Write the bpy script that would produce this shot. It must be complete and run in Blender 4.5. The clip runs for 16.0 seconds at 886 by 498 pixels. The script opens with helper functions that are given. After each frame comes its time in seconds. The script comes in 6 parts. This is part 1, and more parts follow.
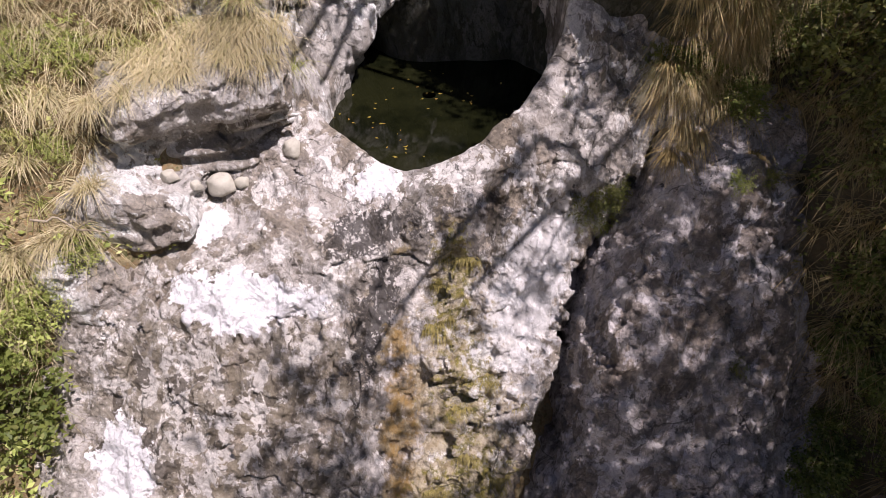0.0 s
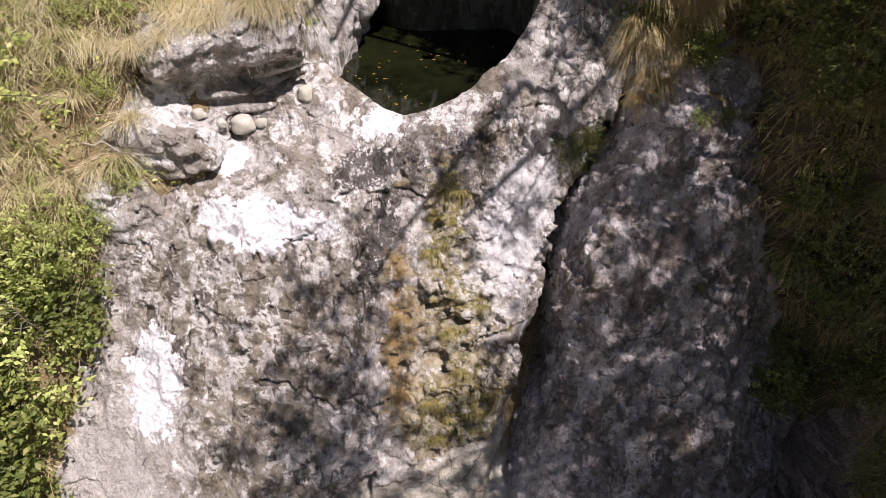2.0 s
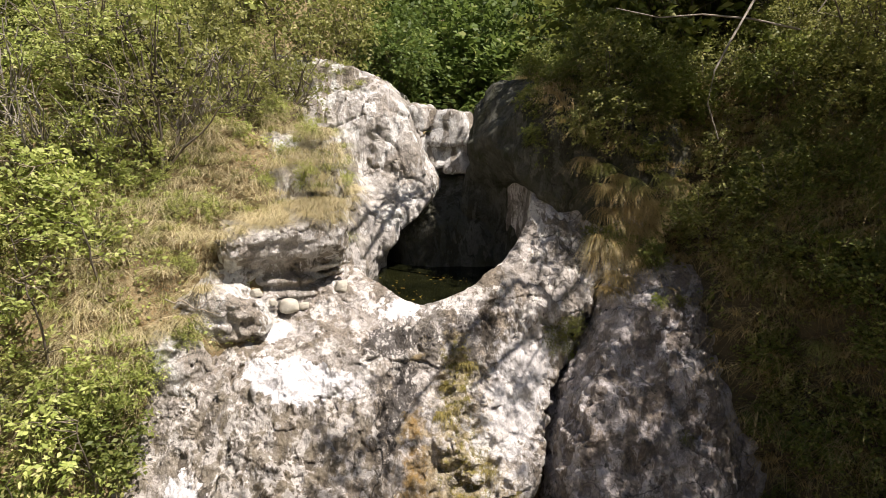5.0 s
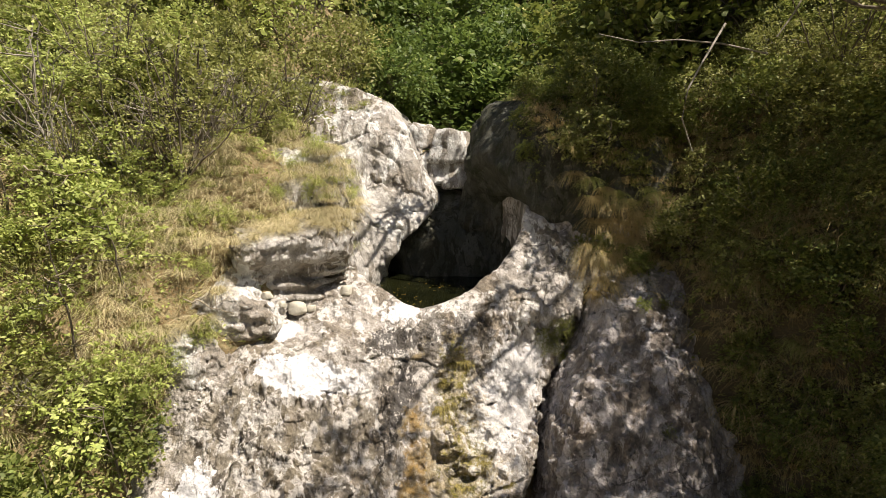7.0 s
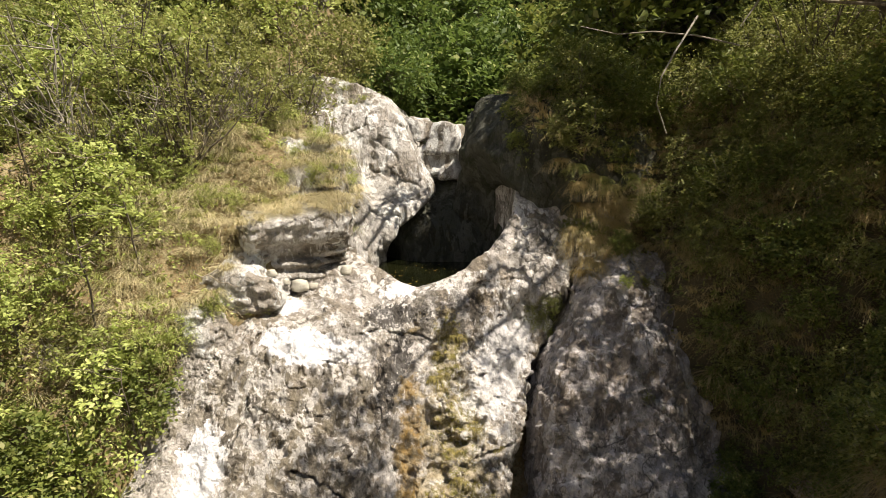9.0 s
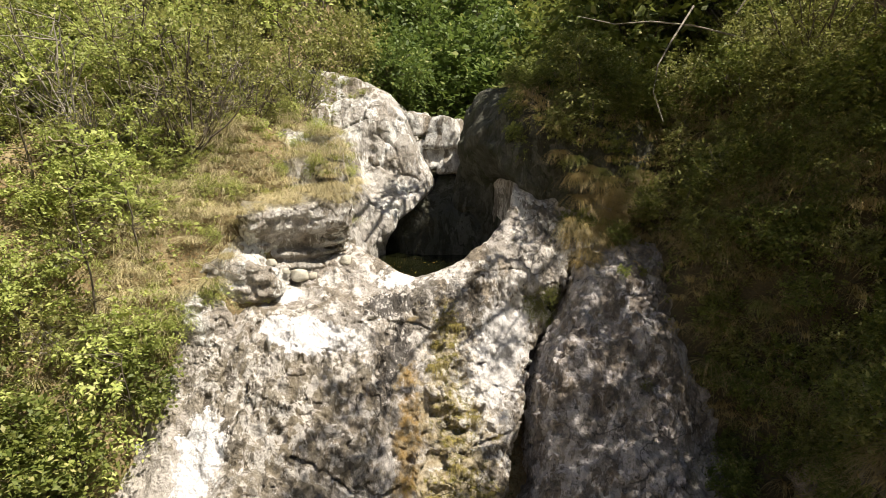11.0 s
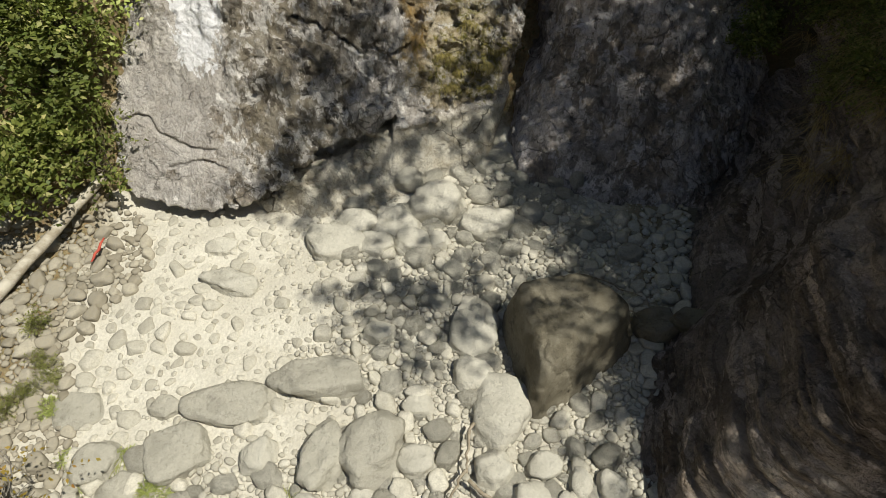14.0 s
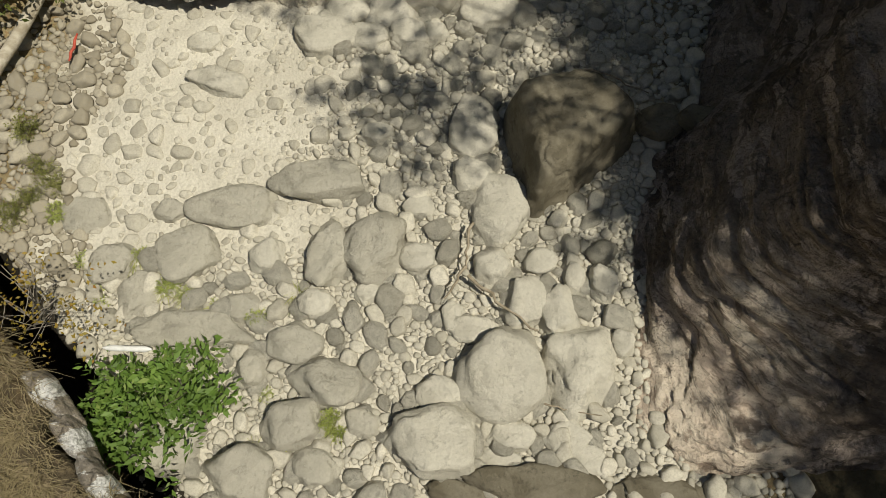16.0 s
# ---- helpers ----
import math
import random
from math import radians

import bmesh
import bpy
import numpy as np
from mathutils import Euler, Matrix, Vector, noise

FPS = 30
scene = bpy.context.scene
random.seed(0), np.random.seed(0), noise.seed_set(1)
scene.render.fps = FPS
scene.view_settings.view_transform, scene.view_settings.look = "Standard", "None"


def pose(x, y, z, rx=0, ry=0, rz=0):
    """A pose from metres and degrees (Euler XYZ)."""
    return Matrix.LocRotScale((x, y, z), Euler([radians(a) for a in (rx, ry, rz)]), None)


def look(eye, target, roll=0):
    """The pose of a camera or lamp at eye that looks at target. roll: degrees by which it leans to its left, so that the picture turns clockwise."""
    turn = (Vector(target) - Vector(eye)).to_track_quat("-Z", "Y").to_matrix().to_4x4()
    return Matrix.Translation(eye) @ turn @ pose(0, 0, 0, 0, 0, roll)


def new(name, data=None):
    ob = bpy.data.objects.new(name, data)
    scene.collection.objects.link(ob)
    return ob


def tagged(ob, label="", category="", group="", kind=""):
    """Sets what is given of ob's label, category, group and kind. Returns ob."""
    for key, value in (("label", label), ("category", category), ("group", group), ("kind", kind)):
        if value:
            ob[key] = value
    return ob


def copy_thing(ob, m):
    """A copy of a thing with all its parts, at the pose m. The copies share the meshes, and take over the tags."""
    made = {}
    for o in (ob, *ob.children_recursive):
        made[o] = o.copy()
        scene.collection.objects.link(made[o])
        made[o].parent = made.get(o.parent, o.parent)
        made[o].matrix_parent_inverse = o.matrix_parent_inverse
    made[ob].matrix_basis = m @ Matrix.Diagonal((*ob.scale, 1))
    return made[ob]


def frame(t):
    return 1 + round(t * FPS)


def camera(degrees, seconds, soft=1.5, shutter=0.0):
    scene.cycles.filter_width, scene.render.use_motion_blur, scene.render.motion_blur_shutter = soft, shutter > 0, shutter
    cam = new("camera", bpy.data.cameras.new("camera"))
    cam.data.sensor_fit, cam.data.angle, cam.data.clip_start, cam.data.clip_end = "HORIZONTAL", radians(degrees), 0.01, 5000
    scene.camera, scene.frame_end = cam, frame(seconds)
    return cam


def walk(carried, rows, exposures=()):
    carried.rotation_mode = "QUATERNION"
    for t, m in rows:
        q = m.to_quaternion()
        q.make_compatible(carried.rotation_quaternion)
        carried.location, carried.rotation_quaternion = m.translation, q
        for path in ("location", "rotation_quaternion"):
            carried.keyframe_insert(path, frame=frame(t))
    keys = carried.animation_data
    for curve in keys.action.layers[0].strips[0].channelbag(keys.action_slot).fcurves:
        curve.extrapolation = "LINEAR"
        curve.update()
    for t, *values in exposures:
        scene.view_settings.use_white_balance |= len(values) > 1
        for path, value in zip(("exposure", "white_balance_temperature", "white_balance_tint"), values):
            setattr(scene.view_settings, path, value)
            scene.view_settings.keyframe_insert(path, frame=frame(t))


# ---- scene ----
cam = camera(70.84, 16.0, soft=0.35)
FINE = 0.021
EXPOSURES = [(0.0, 0.52, 6150, 31), (2.5, 0.62, 6200, 25), (4.5, 0.74, 6500, 20), (7.0, 0.80, 6900, 15), (11.0, 0.83, 6900, 13), (12.5, 0.59, 6300, 12), (13.0, 0.37, 6350, 12), (14.5, -0.05, 6500, 6), (16.0, -0.24, 6800, 7)]
PATH = [
    (0.0, look((0.109, 5.542, 9.297), (0.015, 9.195, 5.885), 0.07)),
    (0.5, look((0.154, 5.115, 9.333), (0.050, 8.794, 5.948), 0.01)),
    (1.0, look((0.224, 4.762, 9.334), (0.095, 8.456, 5.967), -0.26)),
    (1.5, look((0.287, 4.446, 9.257), (0.138, 8.156, 5.908), -0.46)),
    (2.0, look((0.350, 4.116, 9.120), (0.174, 7.849, 5.799), -0.72)),
    (2.5, look((0.343, 3.725, 8.939), (0.173, 7.526, 5.695), -0.69)),
    (3.0, look((0.313, 3.280, 8.732), (0.148, 7.391, 5.891), -0.30)),
    (3.5, look((0.056, 2.791, 8.409), (0.001, 7.296, 6.241), 0.58)),
    (4.0, look((-0.045, 2.282, 8.048), (-0.080, 7.052, 6.547), 0.70)),
    (4.5, look((-0.151, 1.905, 7.878), (-0.165, 6.769, 6.717), 0.74)),
    (7.0, look((-0.157, 0.853, 7.610), (-0.149, 5.792, 6.829), 1.00)),
    (7.5, look((-0.115, 0.655, 7.555), (-0.111, 5.596, 6.792), 1.01)),
    (8.0, look((-0.074, 0.428, 7.464), (-0.073, 5.371, 6.713), 1.02)),
    (8.5, look((-0.016, 0.205, 7.352), (-0.024, 5.150, 6.610), 0.92)),
    (11.0, look((0.000, 0.000, 7.000), (0.000, 4.951, 6.305), 0.95)),
    (11.5, look((-0.022, 0.078, 6.951), (-0.026, 4.996, 6.052), 0.84)),
    (12.0, look((-0.002, 0.229, 6.948), (-0.017, 4.941, 5.274), 0.87)),
    (12.5, look((-0.016, 0.354, 6.971), (-0.020, 4.663, 4.436), 0.34)),
    (13.0, look((-0.028, 0.431, 6.980), (-0.034, 4.377, 3.909), 0.18)),
    (13.5, look((-0.041, 0.488, 6.982), (-0.056, 4.115, 3.540), 0.00)),
    (14.0, look((-0.042, 0.525, 7.006), (-0.066, 3.834, 3.257), -0.07)),
    (14.5, look((-0.045, 0.572, 7.012), (-0.073, 3.552, 2.997), -0.21)),
    (15.0, look((-0.042, 0.622, 7.020), (-0.071, 3.246, 2.764), -0.55)),
    (15.5, look((-0.035, 0.677, 7.021), (-0.065, 2.930, 2.558), -0.87)),
    (16.0, look((-0.040, 0.704, 7.011), (-0.061, 2.591, 2.381), -0.89)),
]
walk(cam, PATH, EXPOSURES)

# ---- world and sun ----
SUN_WAY = Vector((0.40, -0.22, 0.89)).normalized()
world = bpy.data.worlds.new("world")
scene.world = world
world.use_nodes = True
wn = world.node_tree
sky = wn.nodes.new("ShaderNodeTexSky")
sky.sky_type = "NISHITA"
sky.sun_disc = False
sky.sun_elevation = math.asin(SUN_WAY.z)
sky.sun_rotation = math.atan2(SUN_WAY.x, SUN_WAY.y)
wn.links.new(sky.outputs[0], wn.nodes["Background"].inputs[0])
wn.nodes["Background"].inputs[1].default_value = 0.055
sun_data = bpy.data.lights.new("sun", "SUN")
sun_data.energy = 5.0
sun_data.angle = radians(0.53)
sun_data.color = (1.0, 0.95, 0.86)
sun = new("sun", sun_data)
sun.matrix_world = look(SUN_WAY * 60, (0, 0, 0))


# ---- materials ----
class Nodes:
    """A short way to write node materials."""

    def __init__(self, name):
        self.m = bpy.data.materials.new(name)
        self.m.use_nodes = True
        self.t = self.m.node_tree
        self.bsdf = self.t.nodes["Principled BSDF"]
        self.out = self.t.nodes["Material Output"]
        self.pos = self.t.nodes.new("ShaderNodeNewGeometry")
        self.tc = self.t.nodes.new("ShaderNodeTexCoord")

    def put(self, sock, v):
        if isinstance(v, bpy.types.NodeSocket):
            self.t.links.new(v, sock)
        elif isinstance(v, (tuple, list)) and len(v) == 3 and sock.type == "RGBA":
            sock.default_value = (*v, 1)
        else:
            sock.default_value = v

    def scaled(self, s, vec=None):
        n = self.t.nodes.new("ShaderNodeMapping")
        self.put(n.inputs[0], vec or self.tc.outputs["Object"])
        n.inputs["Scale"].default_value = s if isinstance(s, tuple) else (s, s, s)
        return n.outputs[0]

    def noise(self, scale, detail=4, rough=0.6, stretch=(1, 1, 1), distort=0.0, w=0.0):
        n = self.t.nodes.new("ShaderNodeTexNoise")
        n.noise_dimensions = "4D"
        self.put(n.inputs["Vector"], self.scaled(stretch))
        n.inputs["W"].default_value = w
        n.inputs["Scale"].default_value = scale
        n.inputs["Detail"].default_value = detail
        n.inputs["Roughness"].default_value = rough
        n.inputs["Distortion"].default_value = distort
        return n.outputs[0]

    def cells(self, scale, feature="F1", stretch=(1, 1, 1), out="Distance"):
        n = self.t.nodes.new("ShaderNodeTexVoronoi")
        n.feature = feature
        self.put(n.inputs["Vector"], self.scaled(stretch))
        n.inputs["Scale"].default_value = scale
        return n.outputs[out]

    def warped_edges(self, scale, amount, stretch):
        """Distance from the edges of cells whose walls wander."""
        w = self.t.nodes.new("ShaderNodeTexNoise")
        self.put(w.inputs["Vector"], self.tc.outputs["Object"])
        w.inputs["Scale"].default_value = scale * 1.6
        w.inputs["Detail"].default_value = 5
        mul = self.t.nodes.new("ShaderNodeVectorMath")
        mul.operation = "MULTIPLY_ADD"
        self.put(mul.inputs[0], w.outputs["Color"])
        mul.inputs[1].default_value = (amount / scale * 2,) * 3
        self.put(mul.inputs[2], self.tc.outputs["Object"])
        v = self.t.nodes.new("ShaderNodeTexVoronoi")
        v.feature = "DISTANCE_TO_EDGE"
        self.put(v.inputs["Vector"], self.scaled(stretch, mul.outputs[0]))
        v.inputs["Scale"].default_value = scale
        return v.outputs["Distance"]

    def step(self, v, a, b, lo=0.0, hi=1.0):
        n = self.t.nodes.new("ShaderNodeMapRange")
        n.interpolation_type = "SMOOTHSTEP"
        self.put(n.inputs[0], v)
        for i, q in zip((1, 2, 3, 4), (a, b, lo, hi)):
            n.inputs[i].default_value = q
        return n.outputs[0]

    def calc(self, op, a, b=0.0, c=0.0):
        n = self.t.nodes.new("ShaderNodeMath")
        n.operation = op
        for s, v in zip(n.inputs, (a, b, c)):
            self.put(s, v)
        return n.outputs[0]

    def mix(self, f, a, b, mode="MIX"):
        n = self.t.nodes.new("ShaderNodeMix")
        n.data_type = "RGBA"
        n.blend_type = mode
        self.put(n.inputs[0], f)
        self.put(n.inputs[6], a)
        self.put(n.inputs[7], b)
        return n.outputs[2]

    def xyz(self):
        n = self.t.nodes.new("ShaderNodeSeparateXYZ")
        self.put(n.inputs[0], self.tc.outputs["Object"])
        return n.outputs

    def bump(self, heights):
        prev = None
        for h, strength, dist in heights:
            n = self.t.nodes.new("ShaderNodeBump")
            n.inputs["Strength"].default_value = strength
            n.inputs["Distance"].default_value = dist
            self.put(n.inputs["Height"], h)
            if prev:
                self.put(n.inputs["Normal"], prev)
            prev = n.outputs[0]
        self.put(self.bsdf.inputs["Normal"], prev)

    def done(self, color, rough=0.8, spec=0.3):
        self.put(self.bsdf.inputs["Base Color"], color)
        self.put(self.bsdf.inputs["Roughness"], rough)
        self.bsdf.inputs["Specular IOR Level"].default_value = spec
        return self.m


def rock_material(name, light, mid, dark, lichen=0.5, dirt=0.4, stain=None, streak=(1, 1, 0.4), flute=False, stain_over=None, flakes=0.85):
    n = Nodes(name)
    big = n.noise(0.7, 5, 0.6)
    med = n.noise(2.6, 8, 0.66, stretch=streak)
    fine = n.noise(24, 6, 0.75)
    pits = n.noise(8, 7, 0.74, distort=0.5, w=3.0)
    patch = n.noise(1.9, 10, 0.68, stretch=streak, distort=0.5, w=7.0)
    zone = n.step(n.noise(0.62, 4, 0.55, w=61.0), 0.42, 0.58)
    zone2 = n.step(n.noise(0.8, 4, 0.55, w=67.0), 0.45, 0.6)
    white = tuple(min(0.82, v * 1.3) for v in light)
    warm = (mid[0] * 1.0, mid[1] * 0.9, mid[2] * 0.74)
    c = n.mix(n.step(med, 0.43, 0.53), n.mix(0.5, mid, light), light)
    c = n.mix(n.step(big, 0.47, 0.56, 0, 0.4), c, mid)
    # brownish crust in clusters, with pale flakes left between
    crust = n.calc("MULTIPLY", n.step(n.noise(3.4, 9, 0.66, stretch=streak, distort=0.4, w=41.0), 0.485, 0.515), n.calc("ADD", 0.3, n.calc("MULTIPLY", zone, 0.6)))
    c = n.mix(crust, c, n.mix(n.step(n.noise(14, 6, 0.7, w=43.0), 0.4, 0.6), tuple(v * 0.42 for v in warm), tuple(v * 0.8 for v in warm)))
    # dark lichen
    cover = n.calc("MULTIPLY", n.calc("ADD", 0.25, n.calc("MULTIPLY", zone2, 0.75)), lichen)
    c = n.mix(n.calc("MULTIPLY", n.step(patch, 0.515, 0.53), cover), c, n.mix(n.step(fine, 0.4, 0.62), dark, tuple(v * 2.2 for v in dark)))
    # bare pale flakes
    c = n.mix(n.step(n.noise(2.9, 9, 0.66, stretch=streak, distort=0.3, w=13.0), 0.545, 0.558, 0, flakes), c, white)
    chip = n.noise(6.0, 8, 0.66, stretch=(1, 1, 0.6), distort=0.6, w=47.0)
    c = n.mix(n.calc("MULTIPLY", n.calc("MULTIPLY", n.step(chip, 0.545, 0.558), 0.85), n.calc("ADD", dirt * 0.4, n.calc("MULTIPLY", zone2, dirt * 0.6))), c, n.mix(fine, tuple(v * 0.9 for v in dark), tuple(v * 2.4 for v in dark)))
    c = n.mix(n.calc("MULTIPLY", n.step(pits, 0.60, 0.63), dirt), c, tuple(v * 0.6 for v in dark))
    c = n.mix(n.step(fine, 0.45, 0.7, 0.0, 0.3), c, tuple(v * 0.5 for v in mid))
    if stain:
        c = stain(n, c)
    # broken joints between blocks, in places, and a creased surface
    joint = n.warped_edges(0.75, 0.5, (1, 1, 1.25))
    joint2 = n.warped_edges(2.3, 0.22, (1, 1, 1.5))
    here = n.step(n.noise(1.1, 4, 0.6, w=37.0), 0.58, 0.50)
    there = n.step(n.noise(1.3, 4, 0.6, w=38.0), 0.60, 0.52)
    crack = n.calc("MINIMUM", n.calc("MAXIMUM", n.step(joint, 0.004, 0.016), here), n.calc("MAXIMUM", n.step(joint2, 0.004, 0.025, 0.4, 1.0), there))
    c = n.mix(n.step(crack, 0.0, 1.0, 0.4, 1.0), tuple(v * 0.6 for v in dark), c)
    crease = n.calc("ABSOLUTE", n.calc("SUBTRACT", n.noise(7.0, 4, 0.6, stretch=(1, 1, 0.7), distort=0.9, w=71.0), 0.5))
    c = n.mix(n.step(crease, 0.03, 0.0, 0.0, 0.35), c, tuple(v * 1.3 for v in dark))
    c = stain_over(n, c) if stain_over else c
    bumps = [(crack, 0.9, 0.04), (med, 0.5, 0.07), (patch, 0.5, 0.06), (crease, 1.0, 0.14), (chip, 0.8, 0.06), (pits, 0.8, 0.04), (fine, 0.9, 0.02)]
    if flute:
        g = n.noise(3.4, 6, 0.62, stretch=(0.3, 0.25, 2.2), distort=0.4, w=5.0)
        g2 = n.noise(9.0, 5, 0.65, stretch=(0.22, 0.2, 2.4), distort=0.5, w=6.0)
        bumps = [(g, 1.0, 0.22), (g2, 1.0, 0.10)] + bumps
        c = n.mix(n.step(g2, 0.44, 0.38, 0.0, 0.5), c, dark)
    n.bump(bumps)
    return n.done(c, n.step(fine, 0.3, 0.7, 0.7, 0.95), 0.25)


def blob(n, cx, cz, rx, rz, wob, soft=0.25, bend=0.0, rag=4.2):
    """1 inside a ragged oval on the face (x across, z up), 0 outside."""
    x, y, z = n.xyz()
    a = n.calc("DIVIDE", n.calc("SUBTRACT", n.calc("SUBTRACT", x, cx), n.calc("MULTIPLY", n.calc("SUBTRACT", z, cz), bend)), rx)
    b = n.calc("DIVIDE", n.calc("SUBTRACT", z, cz), rz)
    d = n.calc("SQRT", n.calc("ADD", n.calc("MULTIPLY", a, a), n.calc("MULTIPLY", b, b)))
    d = n.calc("ADD", d, n.calc("MULTIPLY", n.calc("SUBTRACT", wob, 0.5), rag))
    return n.step(d, 1.0 + soft / 2, 1.0 - soft / 2)


def main_stain(n, c):
    """Ochre and moss below the lip, brown crust on the bulge, black wet stains, and pale scoured plates."""
    wob = n.noise(3.4, 8, 0.68, w=21.0)
    wob2 = n.noise(7.5, 7, 0.7, stretch=(1, 1, 0.5), w=26.0)
    ragged = n.step(n.noise(6, 8, 0.75, stretch=(1, 1, 0.45), w=25.0), 0.45, 0.51, 0.0, 1.0)
    # brown crust with pale flakes
    crust = n.calc("MAXIMUM", blob(n, -2.9, 2.9, 1.9, 1.35, wob, 0.4), blob(n, -2.4, 1.5, 0.9, 0.9, wob, 0.4))
    c = n.mix(n.calc("MULTIPLY", crust, n.calc("MULTIPLY", ragged, 0.8)), c, n.mix(wob2, (0.13, 0.11, 0.075), (0.29, 0.25, 0.175)))
    flake = n.step(n.noise(3.6, 8, 0.6, stretch=(1, 1, 0.5), distort=0.4, w=27.0), 0.525, 0.537, 0, 0.65)
    c = n.mix(n.calc("MULTIPLY", crust, flake), c, n.mix(wob2, (0.70, 0.67, 0.62), (0.58, 0.55, 0.50)))
    scab = n.step(n.noise(5.2, 8, 0.62, stretch=(1, 1, 0.55), distort=0.5, w=28.0), 0.555, 0.567, 0, 0.85)
    c = n.mix(n.calc("MULTIPLY", crust, scab), c, (0.085, 0.07, 0.05))
    # smooth grey slab low on the bulge
    slab = blob(n, -4.2, 1.5, 1.0, 1.2, wob, 0.35)
    c = n.mix(n.calc("MULTIPLY", slab, 0.75), c, n.mix(n.step(wob2, 0.4, 0.6), (0.45, 0.415, 0.375), (0.56, 0.52, 0.465)))
    # black stains round the run
    wet = n.calc("MAXIMUM", blob(n, -0.85, 4.42, 0.55, 0.16, wob2, 0.06), blob(n, -0.85, 3.6, 0.26, 0.5, wob2, 0.06, 0.25, 6.0))
    wet = n.calc("MAXIMUM", wet, n.calc("MULTIPLY", blob(n, 0.25, 4.45, 0.5, 0.3, wob2, 0.3), 0.75))
    wet = n.calc("MAXIMUM", wet, n.calc("MULTIPLY", blob(n, -1.6, 2.2, 0.7, 0.6, wob2, 0.5), 0.45))
    c = n.mix(n.calc("MULTIPLY", wet, n.step(wob2, 0.40, 0.47, 0.25, 0.9)), c, (0.05, 0.045, 0.04))
    # the run: tan crust, ochre edge, olive moss
    run = n.calc("MAXIMUM", blob(n, 0.02, 2.1, 0.72, 1.7, wob, 0.35), blob(n, 0.05, 3.95, 0.26, 0.55, wob, 0.3))
    run = n.calc("MULTIPLY", run, n.step(n.xyz()[2], 0.95, 1.1))
    c = n.mix(n.calc("MULTIPLY", run, n.step(n.noise(5, 7, 0.7, w=23.0), 0.42, 0.50, 0.15, 0.8)), c, n.mix(n.step(n.noise(9, 6, 0.7, w=43.0), 0.42, 0.56), (0.25, 0.19, 0.09), (0.42, 0.36, 0.24)))
    c = n.mix(n.calc("MULTIPLY", blob(n, -0.52, 2.6, 0.2, 0.85, wob, 0.7), n.step(wob2, 0.4, 0.55, 0.85, 0.3)), c, (0.27, 0.165, 0.045))
    moss = n.calc("MAXIMUM", blob(n, 0.3, 2.7, 0.42, 0.6, wob2, 0.3), blob(n, 0.1, 3.8, 0.26, 0.55, wob2, 0.3))
    moss = n.calc("MAXIMUM", moss, n.calc("MAXIMUM", blob(n, 0.3, 1.7, 0.6, 0.4, wob2, 0.3), blob(n, 0.5, 1.25, 0.4, 0.18, wob2, 0.3)))
    c = n.mix(n.calc("MULTIPLY", moss, n.step(n.noise(11, 6, 0.7, w=35.0), 0.42, 0.55, 0.9, 0.15)), c, n.mix(n.step(n.noise(16, 5, 0.7, w=33.0), 0.4, 0.6), (0.10, 0.095, 0.012), (0.25, 0.21, 0.035)))
    edge = n.calc("MINIMUM", n.calc("ADD", n.calc("MULTIPLY", n.xyz()[0], 0.25), 1.25), 0.98)
    low = n.step(n.calc("SUBTRACT", n.xyz()[2], edge), 0.05, -0.05)
    return n.mix(low, c, n.mix(n.step(wob, 0.4, 0.6), (0.62, 0.58, 0.48), (0.46, 0.41, 0.31)))


def pale_plates(n, c):
    """Scoured pale plates on the face."""
    wob = n.noise(3.4, 8, 0.68, w=21.0)
    wob2 = n.noise(7.5, 7, 0.7, stretch=(1, 1, 0.5), w=26.0)
    white = n.calc("MAXIMUM", blob(n, -2.2, 4.05, 0.72, 0.28, wob2, 0.06, -1.6, 1.6), blob(n, -3.62, 2.5, 0.36, 0.55, wob2, 0.10, 0.0, 2.4))
    white = n.calc("MAXIMUM", white, n.calc("MAXIMUM", blob(n, -0.82, 4.78, 0.3, 0.12, wob2, 0.15), blob(n, -2.75, 4.58, 0.2, 0.09, wob2, 0.10, 0.0, 2.0)))
    white = n.calc("MAXIMUM", white, n.calc("MULTIPLY", blob(n, 1.05, 3.6, 0.55, 1.0, wob2, 0.5, 0.3), 0.6))
    return n.mix(n.calc("MULTIPLY", white, n.step(wob, 0.4, 0.7, 1.0, 0.85)), c, n.mix(n.step(wob2, 0.4, 0.6), (0.84, 0.83, 0.82), (0.74, 0.73, 0.72)))


def sunlit_scoured_foot(n, c):
    """Paler pinkish rock scoured at the wall's foot, its sunlight put into the colour."""
    x, y, z = n.xyz()
    wob = n.noise(2.6, 6, 0.65, stretch=(0.5, 0.5, 1.6), w=51.0)
    thin = n.noise(7.0, 6, 0.65, stretch=(0.3, 0.3, 2.2), w=52.0)
    low = n.calc("MULTIPLY", n.step(n.calc("ADD", y, wob), 3.9, 2.7), n.step(n.calc("ADD", z, wob), 3.1, 1.3))
    # the pale colour ends where the wall leaves the sun
    low = n.calc("MULTIPLY", low, n.step(n.calc("ADD", x, wob), 4.2, 3.6))
    pale = n.mix(n.step(wob, 0.4, 0.6), (0.84, 0.73, 0.58), (0.68, 0.55, 0.43))
    pale = n.mix(n.step(thin, 0.40, 0.49, 0.85, 0.0), pale, (0.22, 0.16, 0.115))
    return n.mix(n.calc("MULTIPLY", low, 0.85), c, pale)


